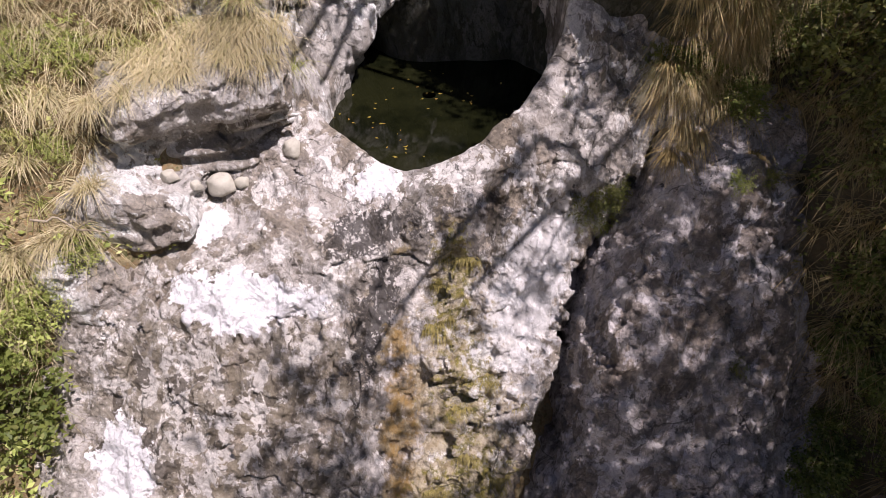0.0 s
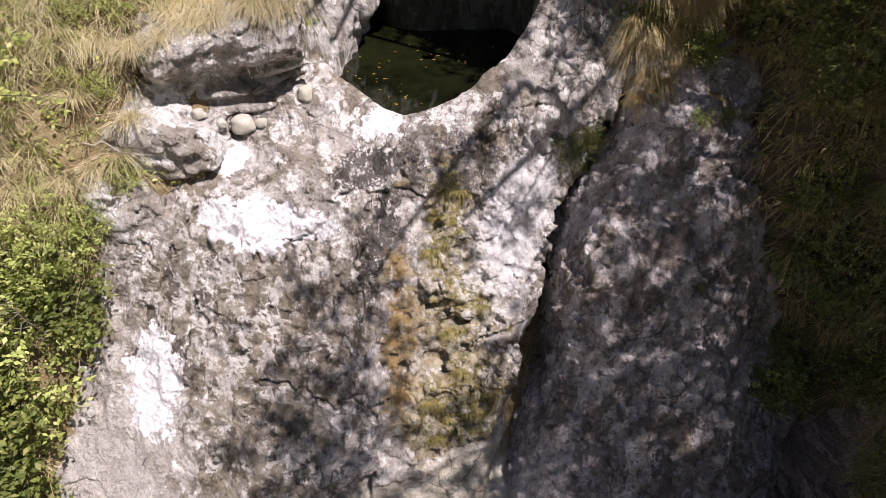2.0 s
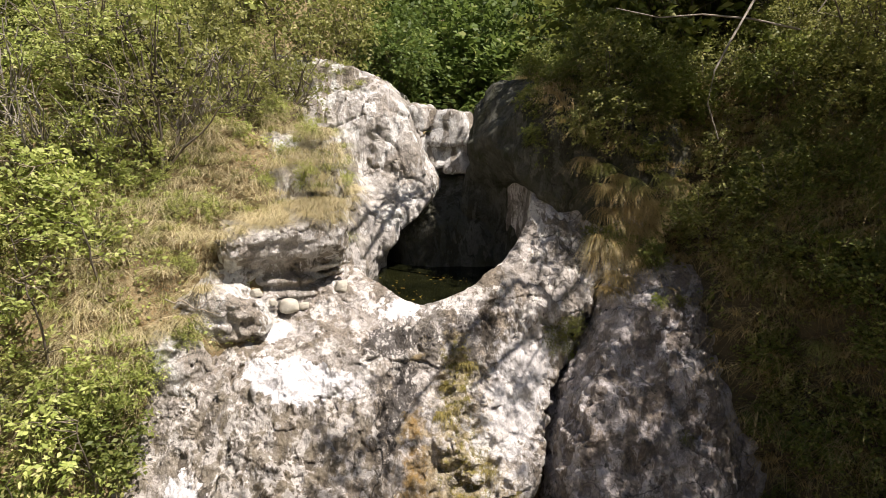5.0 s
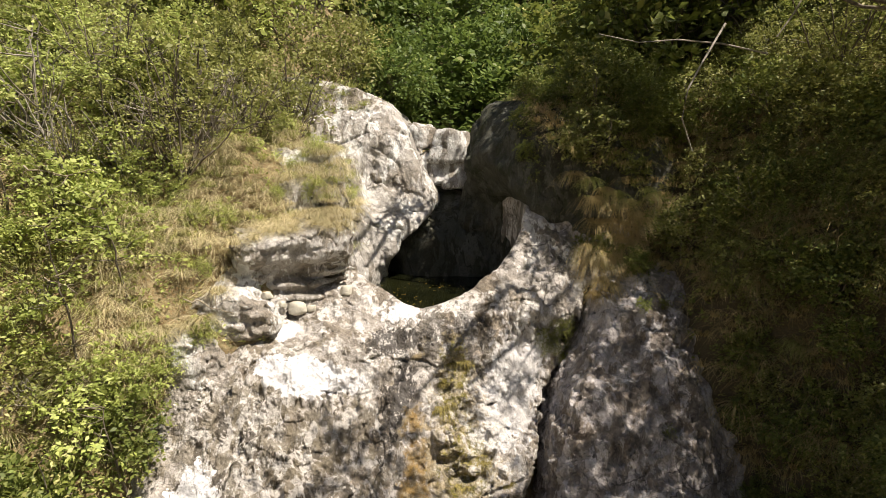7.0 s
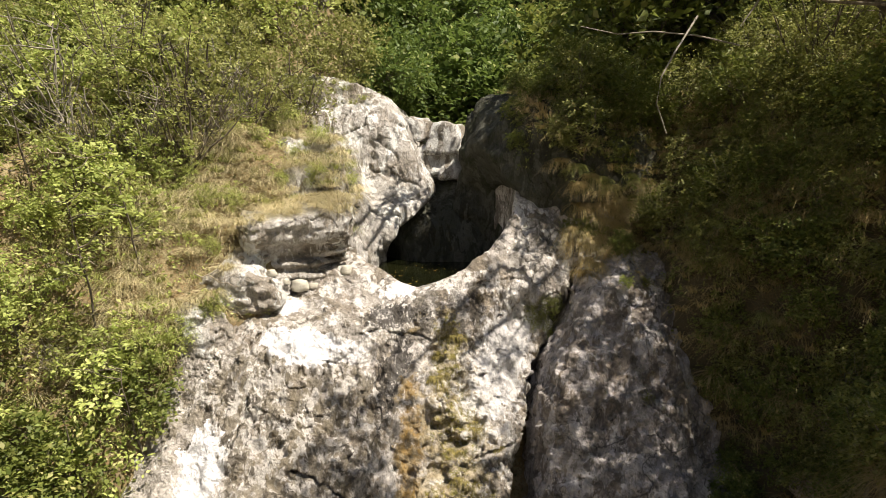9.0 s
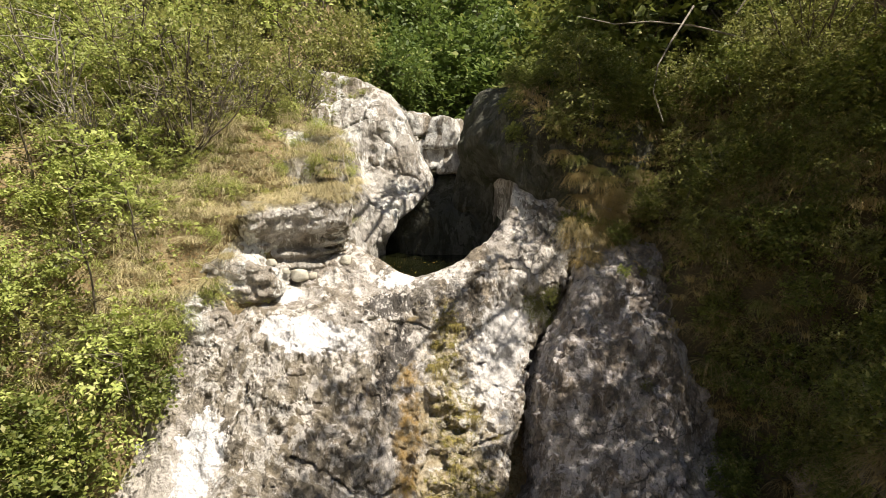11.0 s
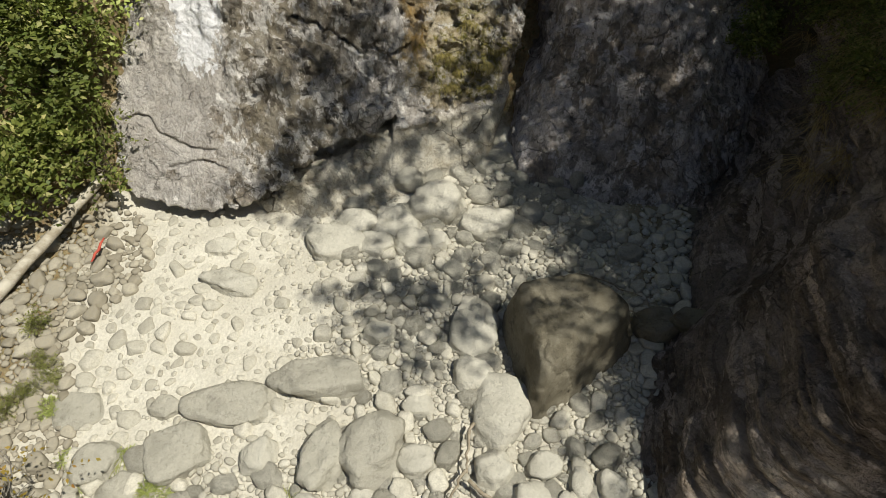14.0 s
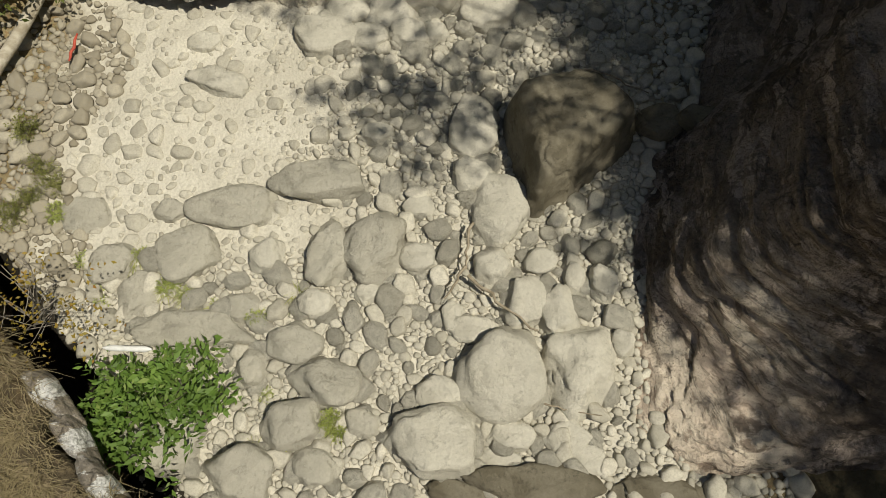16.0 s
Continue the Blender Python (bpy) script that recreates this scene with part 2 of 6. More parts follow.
ROCK_MAIN = rock_material("limestone", (0.64, 0.605, 0.56), (0.40, 0.365, 0.32), (0.085, 0.075, 0.058), 0.66, 0.8, main_stain, stain_over=pale_plates)
ROCK_RIGHT = rock_material("weathered_limestone", (0.58, 0.543, 0.525), (0.36, 0.328, 0.308), (0.075, 0.067, 0.06), 0.60, 0.85, flakes=0.3)
ROCK_UPPER = rock_material("upper_limestone", (0.68, 0.65, 0.60), (0.42, 0.395, 0.36), (0.12, 0.11, 0.09), 0.5, 0.6)
ROCK_DARK = rock_material("fluted_rock", (0.40, 0.33, 0.275), (0.215, 0.177, 0.146), (0.06, 0.049, 0.038), 0.5, 0.7, None, streak=(0.5, 0.4, 1.6), flute=True, stain_over=sunlit_scoured_foot)
# dome and back rock: moss, plus the pool's deep shade in the colour
ROCK_DOME = rock_material("shaded_mossy_rock", (0.105, 0.105, 0.085), (0.062, 0.064, 0.048), (0.028, 0.032, 0.016), 0.7, 0.7)


def stone_material(name, light, mid, spots=0.3):
    n = Nodes(name)
    info = n.t.nodes.new("ShaderNodeObjectInfo")
    big = n.noise(2.2, 5, 0.6)
    fine = n.noise(26, 5, 0.75)
    c = n.mix(n.step(big, 0.35, 0.65), mid, light)
    c = n.mix(n.step(n.noise(8, 5, 0.7, w=4.0), 0.56, 0.66, 0, spots), c, tuple(v * 0.4 for v in mid))
    c = n.mix(n.step(n.noise(3.1, 7, 0.68, distort=0.5, w=14.0), 0.52, 0.56, 0, 0.4), c, tuple(min(0.8, v * 1.12) for v in light))
    c = n.mix(n.step(n.noise(4.3, 7, 0.7, distort=0.4, w=15.0), 0.57, 0.60, 0, 0.45), c, tuple(v * 0.66 for v in mid))
    c = n.mix(n.step(fine, 0.3, 0.75, 0, 0.4), c, tuple(v * 0.72 for v in mid))
    c = n.mix(n.calc("MULTIPLY", info.outputs["Random"], 0.18), c, tuple(v * 0.62 for v in mid))
    n.bump([(big, 0.6, 0.08), (n.noise(7, 8, 0.74, w=9.0), 0.9, 0.06), (fine, 0.9, 0.014)])
    return n.done(c, 0.85, 0.25)


STONE = stone_material("river_stone", (0.66, 0.625, 0.52), (0.52, 0.49, 0.40))
STONE_GREY = stone_material("grey_boulder", (0.52, 0.49, 0.40), (0.42, 0.395, 0.32), 0.4)
STONE_BROWN = stone_material("brown_boulder", (0.25, 0.225, 0.165), (0.155, 0.135, 0.092), 0.6)


def ground_material():
    n = Nodes("ground")
    x, y, z = n.xyz()
    sand = n.mix(n.step(n.noise(1.1, 5, 0.6), 0.4, 0.62), (0.64, 0.605, 0.505), (0.54, 0.505, 0.415))
    grain = n.cells(26, "F1")
    sand = n.mix(n.step(n.noise(30, 4, 0.8), 0.35, 0.7, 0, 0.45), sand, (0.34, 0.31, 0.25))
    soil = n.mix(n.step(n.noise(3.5, 6, 0.7), 0.4, 0.62), (0.17, 0.135, 0.075), (0.29, 0.235, 0.13))
    soil = n.mix(n.step(n.noise(9, 5, 0.75, w=5.0), 0.52, 0.64), soil, (0.07, 0.075, 0.025))
    litter = n.calc("ADD", n.calc("MULTIPLY", n.calc("SUBTRACT", n.noise(1.6, 5, 0.65, w=6.0), 0.5), 1.1), z)
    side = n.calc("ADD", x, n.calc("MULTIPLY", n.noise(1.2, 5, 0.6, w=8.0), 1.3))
    f = n.step(litter, 0.32, 0.55)
    f = n.calc("MAXIMUM", f, n.step(side, -4.25, -4.75))
    # sand in the low right corner turns to soil, carrying its shade
    f = n.calc("MAXIMUM", f, n.calc("MULTIPLY", n.step(side, 3.1, 3.9), n.step(y, 2.2, 1.2)))
    f = n.calc("MAXIMUM", f, n.step(side, 4.2, 4.9))
    f = n.calc("MAXIMUM", f, n.calc("MULTIPLY", n.step(side, 2.9, 3.5), n.step(y, 5.0, 5.9, 0.0, 0.85)))
    fleck = n.cells(34, 'F1', (1, 1, 1), 'Color')
    sep = n.t.nodes.new('ShaderNodeSeparateColor')
    n.put(sep.inputs[0], fleck)
    soil = n.mix(n.step(sep.outputs[0], 0.55, 0.75, 0, 0.8), soil, n.mix(sep.outputs[1], (0.26, 0.17, 0.08), (0.12, 0.09, 0.05)))
    # soil darkens to the right: the recess's shade is put into its colour
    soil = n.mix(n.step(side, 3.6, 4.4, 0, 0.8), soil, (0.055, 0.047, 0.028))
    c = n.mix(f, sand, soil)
    # the gully's shade is put into the colour: low ground goes near black
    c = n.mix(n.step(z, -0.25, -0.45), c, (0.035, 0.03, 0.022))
    n.bump([(n.noise(6, 6, 0.7, w=2.0), 0.6, 0.06), (grain, 0.4, 0.02), (n.noise(45, 3, 0.8, w=3.0), 0.6, 0.01)])
    return n.done(c, 0.95, 0.15)


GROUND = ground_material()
SOIL = rock_material('earth_bank', (0.26, 0.21, 0.13), (0.16, 0.125, 0.075), (0.06, 0.048, 0.03), 0.6, 0.6)


def leaf_material(name, a, b, c, through_light=0.3):
    n = Nodes(name)
    isl = n.pos.outputs["Random Per Island"]
    col = n.mix(n.step(isl, 0.0, 0.6), a, b)
    col = n.mix(n.step(isl, 0.8, 1.0), col, c)
    col = n.mix(n.step(n.noise(0.9, 3, 0.5), 0.35, 0.65, 0, 0.6), col, tuple(v * 0.55 for v in a))
    n.done(col, 0.55, 0.3)
    tr = n.t.nodes.new("ShaderNodeBsdfTranslucent")
    n.put(tr.inputs[0], n.mix(0.5, col, tuple(min(1, v * 1.6) for v in b)))
    mx = n.t.nodes.new("ShaderNodeMixShader")
    mx.inputs[0].default_value = through_light
    n.t.links.new(n.bsdf.outputs[0], mx.inputs[1])
    n.t.links.new(tr.outputs[0], mx.inputs[2])
    n.t.links.new(mx.outputs[0], n.out.inputs[0])
    return n.m


LEAF_GREEN = leaf_material("green_leaves", (0.27, 0.34, 0.075), (0.48, 0.53, 0.16), (0.64, 0.61, 0.28))
LEAF_MID = leaf_material("fresh_leaves", (0.085, 0.14, 0.03), (0.16, 0.225, 0.048), (0.36, 0.39, 0.11))
# darker green leaves that carry the shade of banks and hillside
LEAF_SHADED = leaf_material("shaded_green_leaves", (0.11, 0.15, 0.032), (0.23, 0.26, 0.06), (0.56, 0.52, 0.20))
LEAF_OLIVE = leaf_material("olive_leaves", (0.16, 0.18, 0.045), (0.33, 0.34, 0.10), (0.58, 0.53, 0.25))
LEAF_YELLOW = leaf_material("yellow_leaves", (0.30, 0.24, 0.04), (0.36, 0.25, 0.05), (0.33, 0.15, 0.04))
GRASS_DRY = leaf_material("dry_grass", (0.42, 0.34, 0.17), (0.70, 0.61, 0.40), (0.40, 0.40, 0.15), 0.25)
GRASS_BROWN = leaf_material("brown_grass", (0.38, 0.29, 0.12), (0.58, 0.45, 0.22), (0.26, 0.25, 0.08), 0.25)
GRASS_GREEN = leaf_material("green_grass", (0.27, 0.31, 0.08), (0.40, 0.42, 0.13), (0.52, 0.47, 0.22), 0.25)


def plain(name, light, dark, scale, rough=0.85, stretch=(1, 1, 1), bump=0.02):
    n = Nodes(name)
    a = n.noise(scale, 5, 0.65, stretch=stretch)
    c = n.mix(n.step(a, 0.35, 0.65), dark, light)
    n.bump([(a, 0.6, bump), (n.noise(scale * 5, 4, 0.7, stretch=stretch), 0.5, bump * 0.3)])
    return n.done(c, rough, 0.25)


BARK = plain("bark", (0.20, 0.17, 0.13), (0.07, 0.058, 0.042), 9, stretch=(1, 1, 0.3))
BARK_PALE = plain("pale_bark", (0.33, 0.30, 0.25), (0.18, 0.16, 0.13), 12)
LOG_WOOD = plain("weathered_log", (0.50, 0.46, 0.37), (0.30, 0.26, 0.19), 7, stretch=(0.4, 1, 1))
TWIG = plain("dry_twig", (0.36, 0.31, 0.23), (0.2, 0.165, 0.11), 14)
RED = plain("faded_red_plastic", (0.50, 0.10, 0.06), (0.36, 0.06, 0.04), 8, 0.6)
WHITE = plain("white_pipe", (0.78, 0.78, 0.75), (0.6, 0.6, 0.56), 6, 0.5)


def water_material():
    n = Nodes("pool_water")
    n.bsdf.inputs["IOR"].default_value = 1.33
    n.bump([(n.noise(3.0, 3, 0.5), 0.05, 0.02)])
    murk = n.mix(n.step(n.noise(1.3, 4, 0.6), 0.4, 0.6), (0.004, 0.005, 0.002), (0.010, 0.011, 0.004))
    return n.done(murk, 0.04, 0.5)


WATER = water_material()


# ---- making meshes ----
def mesh_object(name, verts, faces, material, smooth=True):
    """verts: an (n, 3) array; faces: an (m, k) array of corners."""
    me = bpy.data.meshes.new(name)
    verts = np.asarray(verts, dtype=np.float32)
    faces = np.asarray(faces, dtype=np.int32)
    m, k = faces.shape
    me.vertices.add(len(verts))
    me.vertices.foreach_set("co", verts.ravel())
    me.loops.add(m * k)
    me.loops.foreach_set("vertex_index", faces.ravel())
    me.polygons.add(m)
    me.polygons.foreach_set("loop_start", np.arange(0, m * k, k, dtype=np.int32))
    me.polygons.foreach_set("loop_total", np.full(m, k, dtype=np.int32))
    if smooth:
        me.polygons.foreach_set("use_smooth", np.ones(m, dtype=bool))
    me.materials.append(material)
    me.update(calc_edges=True)
    return new(name, me)


TABLE = np.random.default_rng(2024).uniform(-1, 1, (64, 64, 64)).astype(np.float32).ravel()


def vnoise(x, y, z, seed):
    """Smooth noise in -1 to 1 from a table of random values."""
    x, y, z = (np.asarray(a, dtype=np.float32) + np.float32(b) for a, b in zip((x, y, z), (seed * 3.7 % 61, seed * 7.9 % 59, seed * 5.3 % 53)))
    fl = [np.floor(a) for a in (x, y, z)]
    xi, yi, zi = (a.astype(np.int32) for a in fl)
    fx, fy, fz = x - fl[0], y - fl[1], z - fl[2]
    fx, fy, fz = (f * f * (3 - 2 * f) for f in (fx, fy, fz))
    x0, x1 = (xi & 63) << 12, ((xi + 1) & 63) << 12
    y0, y1 = (yi & 63) << 6, ((yi + 1) & 63) << 6
    z0, z1 = zi & 63, (zi + 1) & 63
    rows = []
    for a in (x0, x1):
        cols = []
        for b in (y0, y1):
            k = a | b
            p = TABLE[k | z0]
            cols.append(p + (TABLE[k | z1] - p) * fz)
        rows.append(cols[0] + (cols[1] - cols[0]) * fy)
    return rows[0] + (rows[1] - rows[0]) * fx


def fbm(x, y, z, freq, octaves, seed, gain=0.5):
    total, amp = 0.0, 1.0
    for o in range(octaves):
        s = freq * 2.03 ** o
        total = total + amp * vnoise(x * s + 7.3 * o, y * s - 3.1 * o, z * s + 1.7 * o, seed + o)
        amp *= gain
    return total


def ridge(x, y, z, freq, octaves, seed):
    """Near 0 along wandering sheets, up to 1 away from them."""
    return np.abs(fbm(x, y, z, freq, octaves, seed))


def soft_step(v):
    v = np.clip(v, 0, 1)
    return v * v * (3 - 2 * v)


def smax(a, b, k):
    h = np.clip(0.5 + 0.5 * (a - b) / k, 0, 1)
    return b + (a - b) * h + k * h * (1 - h)


def smin(a, b, k):
    return -smax(-a, -b, k)


def solid(name, field, lo, hi, h, material):
    """The surface where field(x, y, z) is 0, negative inside, in a box, with cells of h."""
    n = [int(math.ceil((b - a) / h / 4)) * 4 + 1 for a, b in zip(lo, hi)]
    ax = [lo[i] + h * np.arange(n[i], dtype=np.float32) for i in range(3)]
    cx = [a[:-1:4] + 2 * h for a in ax]
    X, Y, Z = np.meshgrid(*cx, indexing="ij")
    coarse = field(X, Y, Z).astype(np.float32)
    pad = lambda q: np.pad(np.repeat(np.repeat(np.repeat(q, 4, 0), 4, 1), 4, 2), ((0, 1),) * 3, mode="edge")
    f = pad(coarse)
    i, j, k = np.nonzero(pad(np.abs(coarse) < 6.0 * h))
    f[i, j, k] = field(ax[0][i], ax[1][j], ax[2][k])
    # close the box
    for a in range(3):
        for e in (0, -1):
            sl = [slice(None)] * 3
            sl[a] = e
            f[tuple(sl)] = np.maximum(f[tuple(sl)], h)
    ins = f < 0
    c = [ins[dx:n[0] - 1 + dx, dy:n[1] - 1 + dy, dz:n[2] - 1 + dz] for dx in (0, 1) for dy in (0, 1) for dz in (0, 1)]
    count = sum(q.astype(np.int8) for q in c)
    I, J, K = np.nonzero((count > 0) & (count < 8))
    index = np.full((n[0] - 1, n[1] - 1, n[2] - 1), -1, dtype=np.int32)
    index[I, J, K] = np.arange(len(I))
    corners = [(a, b, d) for a in (0, 1) for b in (0, 1) for d in (0, 1)]
    val = [f[I + a, J + b, K + d] for a, b, d in corners]
    acc, num = np.zeros((len(I), 3), np.float32), np.zeros(len(I), np.float32)
    for p in range(8):
        for q in range(p + 1, 8):
            if sum(abs(u - v) for u, v in zip(corners[p], corners[q])) != 1:
                continue
            cut = (val[p] < 0) != (val[q] < 0)
            w = val[p] / np.where(cut, val[p] - val[q], 1)
            for a in range(3):
                acc[:, a] += np.where(cut, corners[p][a] + w * (corners[q][a] - corners[p][a]), 0)
            num += cut
    verts = (np.stack([I, J, K], 1) + acc / num[:, None]) * h + np.array(lo)
    quads = []
    for a in range(3):
        b, d = (a + 1) % 3, (a + 2) % 3
        s0 = [slice(None)] * 3
        s1 = [slice(None)] * 3
        s0[a], s1[a] = slice(0, -1), slice(1, None)
        change = ins[tuple(s0)] != ins[tuple(s1)]
        pts = np.stack(np.nonzero(change), 1)
        ok = (pts[:, b] > 0) & (pts[:, d] > 0) & (pts[:, b] < n[b] - 1) & (pts[:, d] < n[d] - 1)
        pts = pts[ok]
        ring = []
        for ob, od in ((-1, -1), (0, -1), (0, 0), (-1, 0)):
            q = pts.copy()
            q[:, b] += ob
            q[:, d] += od
            ring.append(index[q[:, 0], q[:, 1], q[:, 2]])
        ring = np.stack(ring, 1)
        flip = ~ins[pts[:, 0], pts[:, 1], pts[:, 2]]
        ring[flip] = ring[flip][:, ::-1]
        quads.append(ring)
    return mesh_object(name, verts, np.concatenate(quads), material)


# ---- the land: stream bed and banks in one sheet ----
def land(x, y):
    bed = 0.03 * (y - 4) + 0.10 * fbm(x, y, 0 * x, 0.8, 3, 3)
    bed = bed + 0.22 * soft_step((-4.3 - x) / 1.2) * soft_step((7.5 - y) / 2)
    mid = np.interp(y, [7.6, 9, 12, 16, 17, 20, 40, 90], [0, 0.1, 2.6, 5.0, 6.9, 8.0, 20, 50])
    u = y + 0.35 * (-5.5 - x)
    left = np.interp(u, [6.6, 7.3, 9, 9.8, 11, 13, 16, 20, 30, 60], [-0.4, 0.6, 3.7, 5.2, 6.6, 8.0, 9.4, 12, 19, 42])
    left = left - 0.9 * np.clip(x + 5.0, 0, 1) * np.clip(11 - y, 0, 1) - 3.0 * np.maximum(0, x + 3.2) - 1.0 * np.clip(x + 4.6, 0, 1) * soft_step((y - 14) / 1.5)
    left = np.where(y < 3, np.minimum(left, 0.4 * np.maximum(0, -5.5 - x)), left)
    v = x - 4 + 0.45 * np.maximum(0, y - 8) - 2.8 * soft_step((9.8 - y) / 1.6)
    v = v - 1.5 * soft_step((y - 5.6) / 1.2) * soft_step((11.2 - y) / 1.6) * soft_step((6.6 - x) / 1.6)
    right = np.interp(v, [-1.0, 0, 0.7, 1.2, 1.75, 2.8, 4.5, 9, 20, 60], [-1.0, 1.0, 3.0, 3.8, 5.0, 6.6, 8.3, 11, 18, 40])
    right = right - 3.0 * np.maximum(0, 2.9 - x)
    right = np.where(y < 1.2, np.minimum(right, 1.1 * np.maximum(0, x - 3.0 - 0.3 * np.maximum(0, 1.2 - y))), right)
    rough = fbm(x, y, 0 * x, 0.55, 4, 9)
    z = smax(smax(bed, mid, 0.4), smax(left + 0.35 * rough, right + 0.35 * rough, 0.3), 0.35)
    z = z - 0.9 * np.exp(-((x + 3.45) / 0.55) ** 2 - ((y - 11.35) / 0.6) ** 2)
    gully = (x + 4.07) * 0.725 + (y - 2.14) * 0.688
    z = z - 2.4 * soft_step((0.05 - gully) / 0.22) * soft_step((gully + 2.2) / 0.5) * soft_step((4.6 - y) / 1.0)
    far = soft_step((np.hypot(x, y - 8) - 40) / 60)
    return z * (1 - far) + far * (25 + 20 * fbm(x * 0.1, y * 0.1, 0 * x, 0.2, 2, 4))


def spaced(near0, near1, step, far0, far1):
    a = list(np.arange(near0, near1 + 1e-6, step))
    s, p = step, near0
    while p > far0:
        s *= 1.12
        p -= s
        a.insert(0, p)
    s, p = step, near1
    while p < far1:
        s *= 1.12
        p += s
        a.append(p)
    return np.array(a, dtype=np.float32)


gx, gy = spaced(-9, 9, 0.07, -900, 900), spaced(-1, 18, 0.07, -900, 900)
GX, GY = np.meshgrid(gx, gy, indexing="ij")
GZ = land(GX, GY)
idx = np.arange(GX.size).reshape(GX.shape)
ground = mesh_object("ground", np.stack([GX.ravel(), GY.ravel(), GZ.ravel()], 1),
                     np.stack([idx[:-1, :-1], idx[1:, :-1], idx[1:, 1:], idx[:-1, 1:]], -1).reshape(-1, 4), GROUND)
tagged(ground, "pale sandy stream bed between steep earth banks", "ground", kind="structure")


# ---- the rocks ----
def ellipsoid(x, y, z, c, r, power=2.4):
    q = (np.abs((x - c[0]) / r[0]) ** power + np.abs((y - c[1]) / r[1]) ** power + np.abs((z - c[2]) / r[2]) ** power) ** (1 / power)
    return (q - 1) * min(r)


def seam(u, v, points, width):
    """1 on a broken line through points, falling to 0 at its width."""
    best = np.full(np.shape(u), 9.0, np.float32)
    for (a, b), (c, d) in zip(points[:-1], points[1:]):
        t = np.clip(((u - a) * (c - a) + (v - b) * (d - b)) / ((c - a) ** 2 + (d - b) ** 2), 0, 1)
        best = np.minimum(best, np.hypot(u - a - t * (c - a), v - b - t * (d - b)))
    return np.maximum(0, 1 - best / width)


def chips(x, y, z, freq, levels, seed):
    """Noise in sharp steps: broken plates one upon another."""
    q = fbm(x, y, z, freq, 4, seed, 0.55) * levels
    k = np.floor(q)
    return (k + 0.35 + soft_step((q - k - 0.7) / 0.3)) / levels


SEAMS = (
    [(-4.84, 1.39), (-4.59, 1.42), (-4.42, 1.37), (-4.32, 1.25), (-4.1, 1.15), (-3.84, 1.04), (-3.48, 1.01)],
    [(-4.16, 0.82), (-3.83, 0.92), (-3.57, 0.89), (-3.32, 0.8)],
    [(-2.25, 2.5), (-2.0, 2.39), (-1.66, 2.17), (-1.31, 1.98), (-0.87, 1.88), (-0.6, 2.02)],
    [(0.5, 2.2), (0.8, 2.39), (1.14, 2.43), (1.56, 2.61)],
    [(-4.1, 3.9), (-3.91, 3.98), (-3.7, 3.9), (-3.62, 3.76)],
    [(0.3, 3.95), (-0.3, 4.03), (-0.66, 4.06), (-1.02, 4.18), (-1.57, 4.18)],
    [(-3.0, 4.3), (-3.2, 4.1), (-3.3, 3.7), (-3.6, 3.4)],
)


def main_face(x, z):
    k = soft_step((5.0 - z) / 0.9)
    return 7.75 + 0.8 * z + np.clip(0.38 * x, -0.95, 0.7) * (0.15 + 0.85 * k)


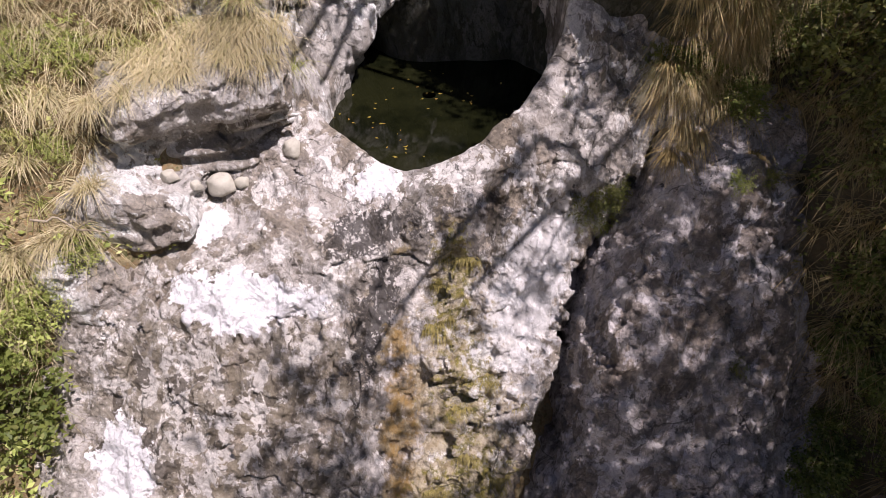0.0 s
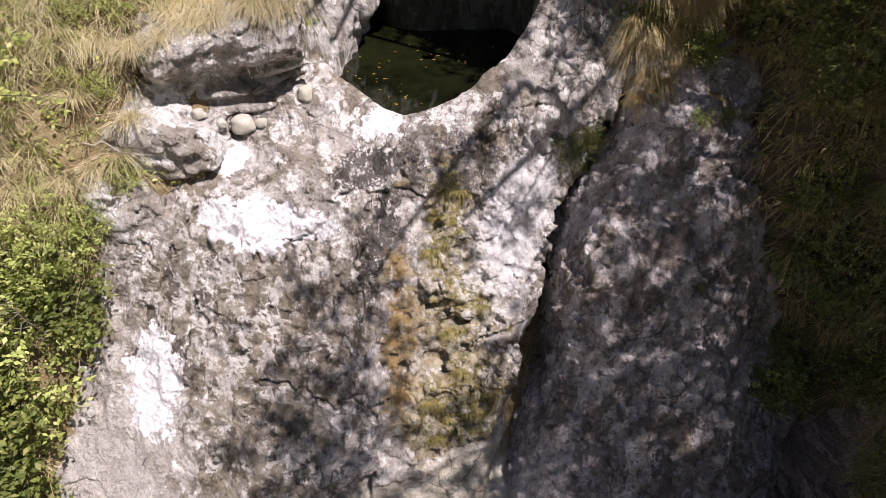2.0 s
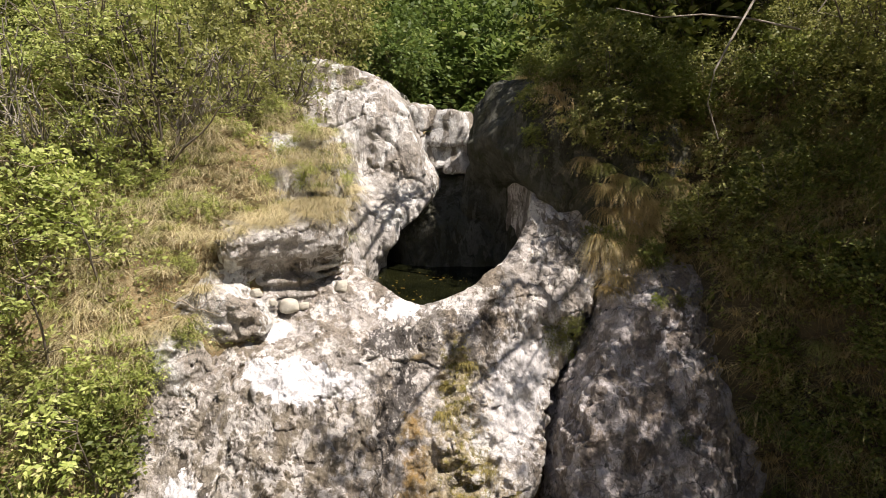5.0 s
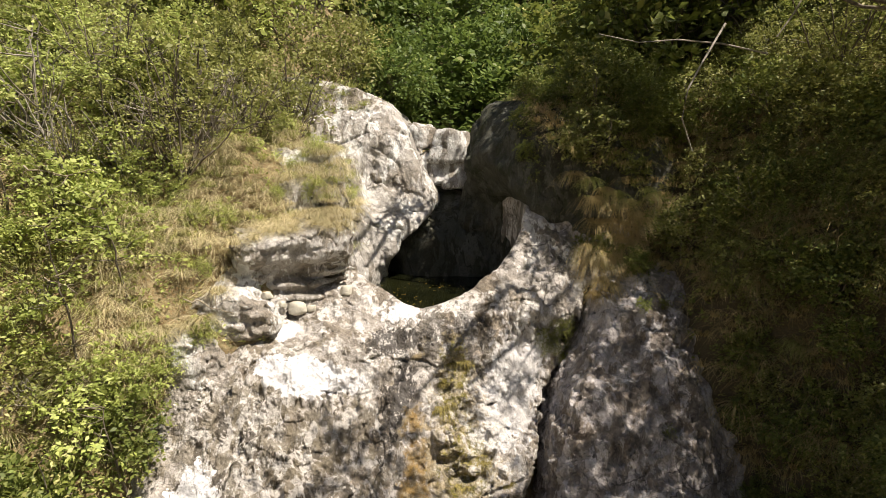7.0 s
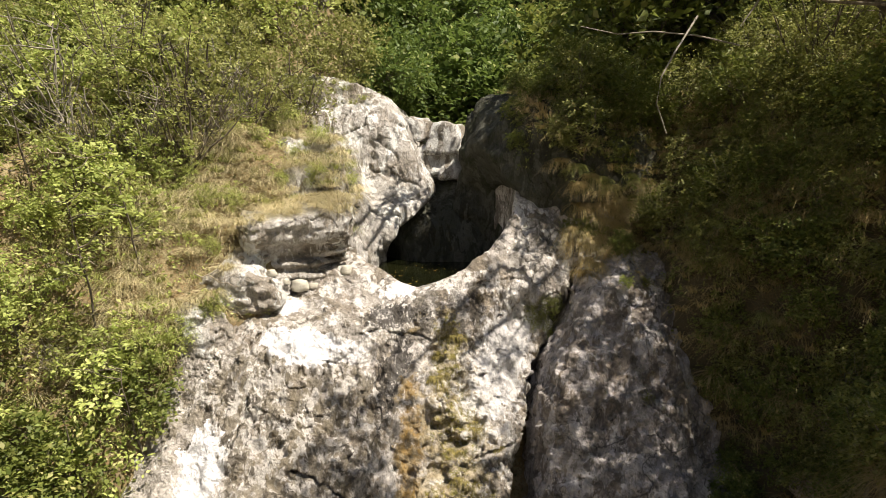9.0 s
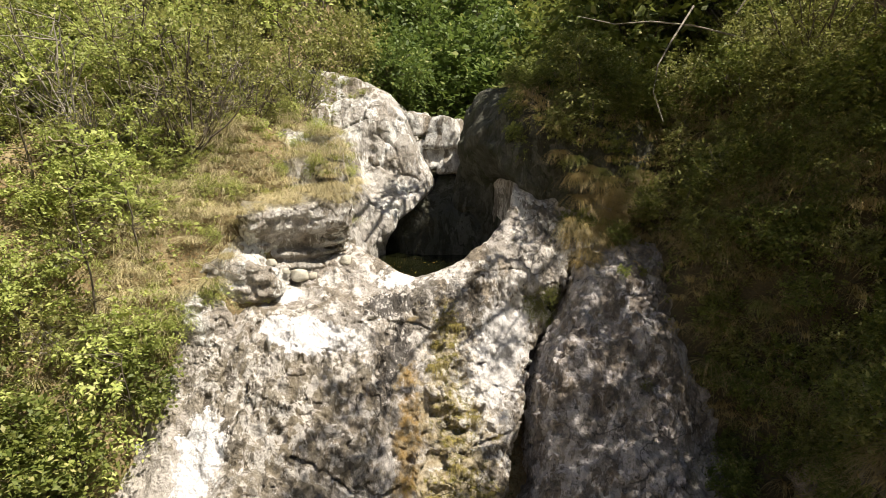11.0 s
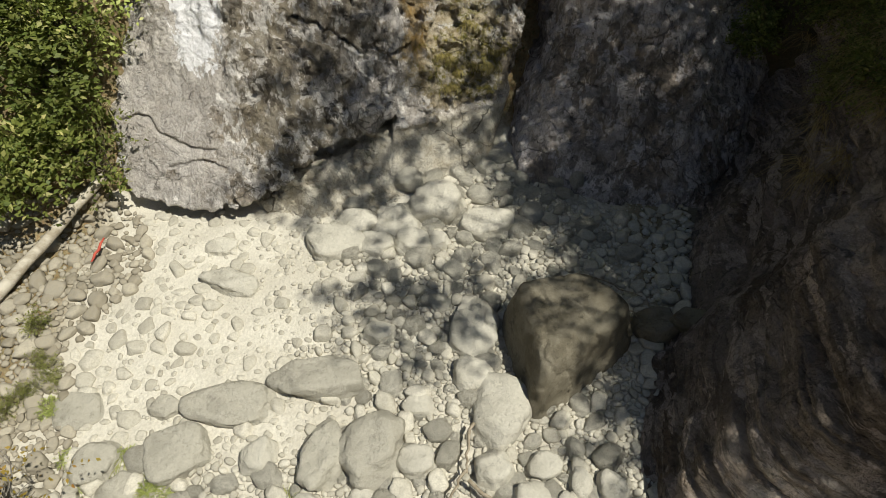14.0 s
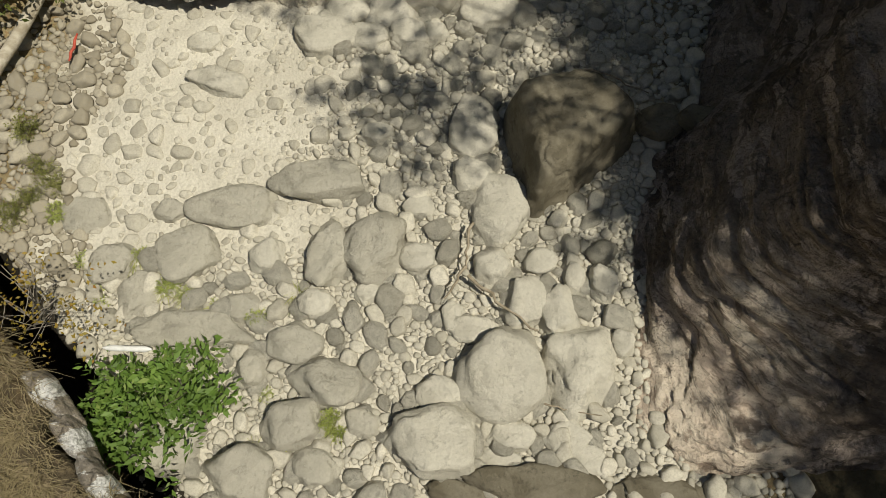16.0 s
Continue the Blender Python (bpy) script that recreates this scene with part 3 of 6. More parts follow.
def main_rock(x, y, z):
    warp = 0.22 * fbm(x, y, z, 0.55, 2, 11)
    face = main_face(x, z) + warp * 0.6
    under = np.interp(x, [-5, -4.6, -3.9, -3, -2.4, -1.6, -0.9, -0.4, 0.8], [0.8, 0.45, 0.36, 0.5, 0.75, 0.88, 1.03, 1.03, 1.2])
    set_back = np.interp(x, [-3.3, -2.8, -1.0, -0.85], [0.9, 0.35, 0.3, 0.14])
    face = face + set_back * soft_step((under - z) / 0.10)
    d = (face - y) * 0.75
    # slot under the overhang
    slot = np.maximum(np.maximum(z - under, under - 0.24 - z), np.maximum(x + 0.9, y - face - 0.5))
    d = smax(d, -slot, 0.06)
    # sloping apron at the foot, under the overhang
    foot = np.interp(x, [-3.2, -2.0, -1.3, -0.64, 0.1, 0.83], [7.35, 7.02, 7.2, 7.6, 8.0, 8.4])
    apron = (z - 0.12 - 0.72 * (y - foot) - 0.12 * fbm(x, y, z, 1.4, 3, 15)) * 0.75
    apron = smax(smax(apron, z - 0.62 - 0.1 * fbm(x, y, z, 2.0, 2, 16), 0.15), np.maximum(-2.75 - x, x + 0.45), 0.15)
    d = smin(d, apron, 0.05)
    edge = np.interp(z, [0, 0.5, 1, 1.75, 2.4, 2.8, 3.5, 4.3, 5.2, 6.5], [0.68, 0.82, 1.0, 1.16, 1.24, 1.50, 1.84, 2.15, 2.68, 3.9])
    d = smax(d, x - edge + 0.25 * fbm(x, y, z, 1.2, 2, 13) * 0.3, 0.22)
    d = smax(d, np.interp(z, [0, 0.8, 1.7, 2.8, 3.6, 4.2, 4.8], [-5.0, -5.25, -5.25, -5.0, -4.8, -4.7, -3.6]) - x, 0.5)
    top = np.interp(x, [-4, -1.8, -1, -0.5, 0, 0.6, 1.0, 1.4, 2.2], [4.85, 5.25, 5.02, 4.86, 5.05, 5.6, 6.3, 6.95, 7.2])
    d = smax(d, z - top - 0.1 * (y - 11.6), 0.28)
    rim = np.hypot((x + 0.3 + 0.15 * warp) / 1.8, (y - 13.55) / 1.75)
    bowl = np.maximum((rim - 1) * 1.7, 4.0 - z)
    d = smax(d, -bowl, 0.16)
    # weathering: broad facets, then pocks and cracks
    calm = 1 - 0.88 * np.exp(-(((x + 4.1) / 1.25) ** 2 + ((z - 1.2) / 1.0) ** 2) ** 2)
    calm = calm * (1 - 0.85 * soft_step((1.05 - z) / 0.1) * soft_step((x + 1.2) / 0.3))
    lip = np.exp(-((rim - 1.05) / 0.22) ** 2) * soft_step((z - 4.3) / 0.3)
    calm = calm * (1 - 0.85 * lip)
    d = d + calm * (0.05 * fbm(x, y, z, 1.6, 4, 17, 0.55) + 0.05 * (np.abs(fbm(x, y, z * 1.2, 1.3, 3, 18)) - 0.25) + 0.045 * (np.abs(fbm(x, y, z * 0.7, 4.2, 2, 19)) - 0.2))
    d = d + calm * 0.05 * np.maximum(0, 0.035 - ridge(x * 0.8, y, z * 1.2, 0.62, 4, 23)) / 0.035
    d = d + calm * (0.04 * np.maximum(0, fbm(x, y, z, 3.1, 3, 27)) + 0.035 * fbm(x, y, z * 0.6, 6.5, 2, 28))
    d = d + calm * (0.085 * chips(x, y, z * 0.75, 1.7, 5, 33) + 0.05 * chips(x, y, z * 0.7, 4.5, 3, 34) + 0.03 * chips(x, y, z * 0.8, 8.0, 2, 24))
    for k, line in enumerate(SEAMS):
        d = d + (0.10 if k in (2, 3) else 0.06) * seam(x + 0.04 * warp, z + 0.05 * fbm(x, y, z, 3.5, 2, 31), line, 0.05)
    run = np.exp(-((x - 0.1) / 0.62) ** 2) * soft_step((4.2 - z) / 0.5)
    knob = fbm(x, y, z * 1.6, 2.4, 3, 29)
    run = run * soft_step((z - 0.95) / 0.2)
    d = d + run * (0.34 * np.maximum(0, knob) + 0.10 * np.maximum(0, 0.1 - np.abs(knob)) / 0.1)
    d = d + 0.20 * np.maximum(0, 1 - np.hypot((x - 0.7) / 0.12, (z - 3.43) / 0.05))
    return d


def right_rock(x, y, z):
    warp = fbm(x, y, z, 0.5, 2, 41)
    edge = np.interp(z, [0, 0.58, 1.45, 2.05, 2.65, 3.2, 3.8, 4.5, 5.3, 6.5], [1.02, 1.14, 1.52, 1.70, 1.68, 1.76, 2.08, 2.38, 2.72, 3.15])
    bow = 0.20 * (x - 3.0) ** 2
    face = 7.55 + 0.72 * z + bow * 0.6 + 0.12 * warp + 0.45 * soft_step((x - 3.6) / 1.2)
    face = face - 0.18 * soft_step((1.5 - z) / 0.9) * soft_step((x - 2.0) / 0.8)
    d = (face - y) * 0.78
    d = smax(d, edge - x, 0.3)
    d = smax(d, x - 6.0, 0.4)
    d = smax(d, z - 5.1 - 0.25 * (y - 11), 0.35)
    calm = 1 - 0.7 * soft_step((1.9 - z) / 0.7)
    d = d + 0.06 * fbm(x, y, z, 1.5, 4, 43, 0.6) - 0.05 * (np.abs(fbm(x, y, z * 0.8, 0.9, 3, 44)) - 0.25) + 0.05 * (np.abs(fbm(x, y, z, 2.6, 3, 45)) - 0.2)
    d = d + calm * (0.09 * chips(x, y, z * 0.8, 1.6, 5, 35) + 0.05 * chips(x, y, z * 0.8, 4.2, 3, 36) + 0.03 * chips(x, y, z, 8.0, 2, 46))
    d = d + 0.06 * np.maximum(0, 0.04 - ridge(x, y, z, 0.7, 4, 47)) / 0.04 + 0.06 * np.maximum(0, fbm(x, y, z, 2.8, 3, 48)) + 0.035 * fbm(x, y, z, 6.0, 2, 49)
    return d


# pillar above the pool
def pillar(x, y, z):
    warp = fbm(x, y, z, 0.6, 2, 51)
    hollow = 0.6 * np.exp(-((z - 6.6) / 0.8) ** 2) * soft_step((x + 2.3) / 0.6)
    face = 12.75 + 0.75 * (z - 5) + 0.2 * warp + 0.12 * (x + 2.2) ** 2 + hollow
    d = (face - y) * 0.8
    edge = np.interp(z, [4, 5.1, 5.7, 6.0, 6.3, 6.6, 7, 8.1, 8.5, 8.9, 9.2], [-1.7, -1.5, -1.0, -0.55, -0.3, -0.35, -0.5, -1.0, -1.3, -1.8, -2.7])
    d = smax(d, x - edge, 0.2)
    d = smax(d, -4.5 - x, 0.4)
    d = smin(d, ellipsoid(x, y, z, (-2.75, 13.35, 5.4), (1.05, 1.3, 1.5)), 0.7)
    # stepped shoulder under the dry grass
    sh = (z - 6.05 - 1.1 * (y - 11.6) + 0.3 * fbm(x, y, z, 1.3, 3, 56)) * 0.62
    sh = smax(smax(sh, x + 1.85 + 0.25 * (y - 12), 0.25), np.maximum(z - 7.65, np.maximum(y - 15.5, (12.1 + 0.15 * warp - y) * 0.8)), 0.2)
    d = smin(d, smax(sh, -4.6 - x, 0.3), 0.25)
    d = smax(d, z - 9.25 + 0.1 * (x + 3.2), 0.4)
    d = smax(d, y - 19.0, 0.4)
    wide = 1 + 0.13 * (z - 4.8)
    rim = (np.hypot((x - 0.25) / (1.75 * wide), (y - 12.95) / 1.5) - 1) * 1.5
    d = smax(d, -smax(rim, z - 6.3, 0.3), 0.15)
    d = d + 0.06 * fbm(x, y, z, 1.1, 4, 53, 0.5) + 0.07 * (np.abs(fbm(x, y, z * 0.7, 0.8, 3, 54)) - 0.25)
    d = d + 0.10 * chips(x, y, z * 0.8, 1.0, 5, 37) + 0.04 * chips(x, y, z, 3.4, 3, 38)
    grain = np.abs(fbm(x * 1.6, y * 0.7, z * 0.5 + 0.35 * x, 1.5, 3, 59))
    return d + 0.10 * np.maximum(0, 0.05 - ridge(x, y, z, 0.6, 4, 57)) / 0.05 + 0.06 * np.maximum(0, 0.12 - grain) / 0.12


def turned(x, y, z, c, m):
    """Coordinates about c along the turned axes of m."""
    p = [x - c[0], y - c[1], z - c[2]]
    return [sum(m[j][i] * p[j] for j in range(3)) for i in range(3)]


def dome(x, y, z):
    d = ellipsoid(x, y, z, (2.6, 15.1, 6.9), (2.3, 2.3, 2.0))
    d = smin(d, ellipsoid(x, y, z, (3.2, 15.0, 5.4), (2.6, 2.0, 2.4)), 0.5)
    d = smax(d, -((np.hypot((x + 0.3) / 1.8, (y - 13.55) / 1.75) - 1) * 1.7 + np.maximum(0, z - 6.5) * 0.9), 0.3)
    d = d + 0.16 * fbm(x, y, z, 0.8, 5, 61, 0.55)
    return d + 0.05 * fbm(x, y, z, 3.0, 3, 67)


def back_rock(x, y, z):
    d = ellipsoid(x, y, z, (-0.1, 15.9, 5.0), (1.5, 1.3, 1.3))
    d = smin(d, ellipsoid(x, y, z, (0.3, 17.0, 5.3), (2.2, 1.6, 1.5)), 0.3)
    return d + 0.14 * fbm(x, y, z, 1.0, 4, 71, 0.55)


def outcrop(x, y, z):
    """Broken rock at the corner between ledge, face and bank."""
    d = ellipsoid(x, y, z, (-3.75, 10.95, 4.85), (0.6, 0.45, 0.42), 3.0)
    d = smin(d, ellipsoid(x, y, z, (-4.15, 10.4, 4.25), (0.5, 0.4, 0.45), 3.0), 0.12)
    d = smin(d, ellipsoid(x, y, z, (-3.3, 11.0, 4.75), (0.45, 0.45, 0.4), 3.0), 0.1)
    d = smin(d, ellipsoid(x, y, z, (-3.8, 11.4, 5.2), (0.55, 0.4, 0.38), 3.0), 0.1)
    return d + 0.05 * fbm(x, y, z, 1.6, 4, 105) + 0.12 * chips(x, y, z * 1.6, 1.6, 5, 106) + 0.05 * np.maximum(0, 0.05 - ridge(x, y, z * 1.5, 1.2, 3, 107)) / 0.05


LEDGE_TURN = Euler((radians(6), radians(-14), radians(27))).to_matrix()


def ledge_rock(x, y, z):
    a, b, c = turned(x, y, z, (-2.85, 11.85, 5.68), LEDGE_TURN)
    q = [np.abs(a) - 1.0, np.abs(b) - 0.74, np.abs(c) - 0.58]
    d = smax(smax(q[0], q[1], 0.3), q[2], 0.2)
    d = smax(d, (-c + 0.04 - 0.28 * a - 0.95 * (b + 0.72)) * 0.7, 0.05)
    d = smin(d, ellipsoid(x, y, z, (-3.4, 11.9, 4.95), (1.2, 0.6, 0.62), 3.0) + 0.05 * np.sin(z * 26), 0.05)
    d = d + 0.08 * fbm(x, y, z, 0.9, 4, 81, 0.5) + 0.06 * (np.abs(fbm(a * 0.6, b * 0.6, c * 3.0, 1.2, 3, 82)) - 0.25)
    front_side = soft_step((c - 0.04 + 0.28 * a + 0.95 * (b + 0.72)) / 0.15)
    d = d + front_side * (0.13 * chips(a * 0.6, b * 0.6, c * 1.6, 1.3, 5, 39) + 0.04 * chips(x, y, z, 3.6, 3, 40))
    return d + 0.07 * np.maximum(0, 0.04 - ridge(x, y, z * 1.3, 0.8, 4, 87)) / 0.04


def fluted_wall(x, y, z):
    base = np.interp(y, [0.5, 1.2, 1.8, 2.5, 3.5, 4.7, 5.4, 7, 8.5, 10], [1.75, 1.62, 1.74, 1.9, 2.05, 2.3, 3.0, 3.5, 4.1, 4.3])
    warp = fbm(x, y, z, 0.5, 2, 91)
    slope = (0.55 + 0.75 * soft_step((3.2 - y) / 1.6)) * z + 0.25 * soft_step((y - 4.0) / 2) * np.sin(z * 1.1) + 1.5 * np.clip(z, 0, 0.45) * soft_step((2.8 - y) / 1.4)
    d = (base + slope + 0.18 * warp - x) * 0.85
    d = smax(d, (0.85 + 0.06 * (x - 1.5) + 0.42 * z - y) * 0.9, 0.7)
    d = smax(d, z - 4.3 - 0.5 * (x - 4), 0.4)
    bed = z - 0.10 * y + 0.20 * fbm(x, y, z, 0.7, 2, 92)
    groove = fbm(x * 0.2, y * 0.16, bed * 1.4, 2.4, 2, 93, 0.5)
    thin = fbm(x * 0.14, y * 0.12, bed * 1.3, 5.6, 2, 96, 0.6)
    d = d + 0.08 * groove + 0.11 * np.maximum(0, 0.14 - np.abs(groove)) / 0.14
    hair = fbm(x * 0.12, y * 0.1, bed * 1.3, 11.0, 2, 98, 0.6)
    rough = soft_step((z - 1.3) / 0.8)
    d = d + 0.04 * fbm(x, y, z, 3.5, 3, 94) + (0.065 - 0.03 * rough) * np.maximum(0, 0.28 - np.abs(thin)) / 0.28
    return d + 0.028 * np.maximum(0, 0.3 - np.abs(hair)) / 0.3 + rough * (0.10 * chips(x, y, z, 2.2, 4, 99) + 0.05 * np.abs(fbm(x, y, z, 5.0, 2, 100)))


def bank_rock(x, y, z):
    """The bank with dry grass close to the camera, undercut over a dark gully."""
    line = (x + 4.15) * 0.75 + (y - 1.9) * 0.66
    d = line + 0.25 * fbm(x, y, z, 0.9, 3, 95) + 0.9 * soft_step((0.8 - z) / 0.4)
    d = smax(d, z - 1.05 - 0.25 * np.maximum(0, -line - 0.3) - 0.12 * fbm(x, y, z, 1.3, 3, 97), 0.15)
    return d


def rock(name, field, lo, hi, h, material, label):
    ob = solid(name, field, lo, hi, h, material)
    return tagged(ob, label, "rock")


rock("waterfall_rock", main_rock, (-6.2, 6.3, -0.5), (4.2, 14.6, 7.6), FINE, ROCK_MAIN, "pale limestone waterfall face with ochre and moss stains")
rock("leaning_rock", right_rock, (0.7, 6.6, -0.5), (6.4, 12.6, 5.9), FINE, ROCK_RIGHT, "grey pitted limestone block beside the crevice")
rock("rock_pillar", pillar, (-5.0, 11.0, 3.4), (0.4, 19.6, 10.0), 0.038, ROCK_UPPER, "tall bright limestone pillar above the pool")
rock("rock_dome", dome, (-0.6, 12.3, 2.8), (6.2, 17.8, 9.4), 0.06, ROCK_DOME, "mossy rock dome overhanging the pool, shade in its dark colour")
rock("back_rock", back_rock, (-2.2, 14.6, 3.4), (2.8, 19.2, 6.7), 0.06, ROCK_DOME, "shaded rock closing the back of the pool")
rock("ledge_rock", ledge_rock, (-4.5, 10.4, 4.2), (-1.4, 13.4, 7.2), 0.026, ROCK_UPPER, "tilted limestone ledge block with a shaded underside")
rock("outcrop_rock", outcrop, (-5.0, 9.5, 3.6), (-2.6, 11.9, 5.9), 0.026, ROCK_UPPER, "cracked grey limestone outcrop below the ledge rock")
rock("fluted_wall", fluted_wall, (1.2, 0.3, -0.4), (7.0, 10.2, 6.2), 0.03, ROCK_DARK, "brown layered rock wall with long flutes")
rock("bank_rock", bank_rock, (-9.0, -3.0, -2.6), (-1.4, 4.2, 2.6), 0.06, SOIL, "earth bank topped with dry grass over a gully")


# ---- helpers for things ----
bpy.context.view_layer.update()
DEPS = bpy.context.evaluated_depsgraph_get()


def drop(x, y, top=40.0):
    """The height and the name of what lies under a place."""
    hit, place, normal, _, ob, _ = scene.ray_cast(DEPS, Vector((x, y, top)), Vector((0, 0, -1)))
    return (place.z, normal.copy(), ob.name) if hit else (0.0, Vector((0, 0, 1)), "")


def front(x, z, y0=-2.0):
    """The first surface met going forward at a height."""
    hit, place, normal, _, ob, _ = scene.ray_cast(DEPS, Vector((x, y0, z)), Vector((0, 1, 0)))
    return place.y if hit else 12.0


def root(name, m, label, category, group=""):
    ob = new(name)
    ob.empty_display_size = 0.1
    ob.matrix_world = m
    return tagged(ob, label, category, group)


def child(ob, parent, label=""):
    ob.parent = parent
    return tagged(ob, label)


def tube(points, radii, sides=6):
    """A tapered tube along points: its verts and quads."""
    p = np.asarray(points, dtype=np.float32)
    n = len(p)
    way = np.gradient(p, axis=0)
    way /= np.linalg.norm(way, axis=1, keepdims=True) + 1e-9
    ref = np.array([0.3, 0.2, 1.0]) if abs(way[0][2]) < 0.9 else np.array([1.0, 0.2, 0.1])
    a = np.cross(way, ref)
    a /= np.linalg.norm(a, axis=1, keepdims=True) + 1e-9
    b = np.cross(way, a)
    ang = np.linspace(0, 2 * math.pi, sides, endpoint=False)
    ring = a[:, None, :] * np.cos(ang)[None, :, None] + b[:, None, :] * np.sin(ang)[None, :, None]
    v = p[:, None, :] + ring * np.asarray(radii, dtype=np.float32)[:, None, None]
    k = np.arange(n * sides).reshape(n, sides)
    q = np.stack([k[:-1], np.roll(k[:-1], -1, 1), np.roll(k[1:], -1, 1), k[1:]], -1).reshape(-1, 4)
    return v.reshape(-1, 3), q


def join(pieces):
    vs, fs, o = [], [], 0
    for v, f in pieces:
        vs.append(v)
        fs.append(np.asarray(f) + o)
        o += len(v)
    return np.concatenate(vs), np.concatenate(fs)


def bent(start, end, rng, n=7, sway=0.12):
    """A wandering line from start to end."""
    start, end = np.array(start, float), np.array(end, float)
    t = np.linspace(0, 1, n)[:, None]
    w = np.cumsum(rng.normal(0, 1, (n, 3)), 0)
    w -= t * w[-1]
    return start + (end - start) * t + w * sway * np.linalg.norm(end - start) / n


def leaf_quads(pos, way, size, rng, narrow=0.55):
    """One folded leaf for each place, pointing along way."""
    n = len(pos)
    way = way / (np.linalg.norm(way, axis=1, keepdims=True) + 1e-9)
    up = rng.normal(0, 0.65, (n, 3)) + np.array([0.15, -0.3, 0.8])
    side = np.cross(way, up)
    side /= np.linalg.norm(side, axis=1, keepdims=True) + 1e-9
    nor = np.cross(side, way)
    s = (size * rng.uniform(0.6, 1.25, (n, 1)))
    w = s * narrow * 0.5
    v = np.stack([pos, pos + way * s * 0.45 + side * w + nor * s * 0.08, pos + way * s - nor * s * 0.1, pos + way * s * 0.45 - side * w + nor * s * 0.08], 1)
    return v.reshape(-1, 3), np.arange(n * 4).reshape(n, 4)


def sprays(centres, outward, per, length, size, rng, narrow=0.55):
    """Twigs with leaves on both sides."""
    n = len(centres)
    t = np.linspace(0.1, 1, per)[None, :, None]
    out = outward / (np.linalg.norm(outward, axis=1, keepdims=True) + 1e-9)
    sag = np.array([0, 0, -0.35])
    pos = centres[:, None, :] + out[:, None, :] * t * length + sag * length * t ** 2
    pos = pos + rng.normal(0, size * 0.35, pos.shape)
    sidev = np.cross(out, rng.normal(0, 0.4, (n, 3)) + np.array([0, 0, 1.0]))
    sidev /= np.linalg.norm(sidev, axis=1, keepdims=True) + 1e-9
    sign = np.where(np.arange(per) % 2, 1.0, -1.0)[None, :, None]
    way = out[:, None, :] * 0.7 + sidev[:, None, :] * sign + rng.normal(0, 0.3, pos.shape)
    return leaf_quads(pos.reshape(-1, 3), way.reshape(-1, 3), size, rng, narrow)


def crown_points(rng, n, centre, radii):
    d = rng.normal(0, 1, (n, 3))
    d /= np.linalg.norm(d, axis=1, keepdims=True)
    r = rng.uniform(0.35, 1.0, (n, 1)) ** 0.6
    lump = 1 + 0.3 * np.sin(d[:, :1] * 5 + centre[0] * 3) * np.cos(d[:, 2:] * 4 + centre[1])
    return np.array(centre) + d * r * lump * np.array(radii), d


def make_bush(name, seed, lobes, twigs, per, size, leaf, bark, label, category="bush", stem_r=0.014, narrow=0.55, spray=0.28):
    rng = np.random.default_rng(seed)
    r = root(name, Matrix(), label, category, "bushes on the banks")
    pieces, stems = [], []
    for lobe in range(lobes):
        a = rng.uniform(0, 2 * math.pi)
        c = np.array([math.cos(a) * rng.uniform(0.1, 0.6), math.sin(a) * rng.uniform(0.1, 0.5), rng.uniform(0.25, 1.1)])
        pts, d = crown_points(rng, twigs // lobes, c, rng.uniform(0.3, 0.55, 3))
        pieces.append(sprays(pts, d + np.array([0, -0.2, 0.15]), per, spray, size, rng, narrow))
        line = bent((rng.normal(0, 0.06), rng.normal(0, 0.06), -0.15), c + rng.normal(0, 0.15, 3), rng)
        stems.append(tube(line, np.linspace(stem_r, stem_r * 0.3, len(line)), 5))
        for k in range(4):
            j = rng.integers(2, len(line) - 1)
            tip = pts[rng.integers(len(pts))]
            sub = bent(line[j], tip, rng, 5)
            stems.append(tube(sub, np.linspace(stem_r * 0.5, stem_r * 0.15, len(sub)), 4))
    child(mesh_object("branchwork", *join(stems), bark), r)
    child(mesh_object("foliage", *join(pieces), leaf, False), r)
    return r


def blades(base, lean, length, width, rng, sag):
    """Arched grass blades from their feet along lean (horizontal), with drooping tips."""
    n = len(base)
    t = np.array([0, 0.35, 0.7, 1.0])
    L = length * rng.uniform(0.55, 1.25, (n, 1))
    up = np.array([0, 0, 1.0]) + lean * 0.35 + rng.normal(0, 0.12, (n, 3))
    up /= np.linalg.norm(up, axis=1, keepdims=True)
    side = np.cross(lean + rng.normal(0, 0.25, (n, 3)), up)
    side /= np.linalg.norm(side, axis=1, keepdims=True) + 1e-9
    rows = []
    for k, q in enumerate(t):
        c = base + up * L * q + lean * L * (0.75 * q * q) - np.array([0, 0, 1.0]) * L * sag * q ** 2.2
        w = width * (1 - 0.9 * q)
        rows += [c - side * w, c + side * w]
    v = np.stack(rows, 1).reshape(-1, 3)
    o = np.arange(n)[:, None, None] * 8
    q = np.array([[0, 1, 3, 2], [2, 3, 5, 4], [4, 5, 7, 6]])[None]
    return v, (q + o).reshape(-1, 4)


def tuft_blades(places, count, length, width, rng, sag, spread=0.07, bias=(0, -0.35, 0)):
    base = np.repeat(np.asarray(places, float), count, 0)
    n = len(base)
    a = rng.uniform(0, 2 * math.pi, n)
    lean = np.stack([np.cos(a), np.sin(a), 0 * a], 1) * rng.uniform(0.2, 1.0, (n, 1)) + np.array(bias)
    base = base + lean * spread + rng.normal(0, spread * 0.4, (n, 3)) * np.array([1, 1, 0.2])
    return blades(base, lean, length, width, rng, sag)


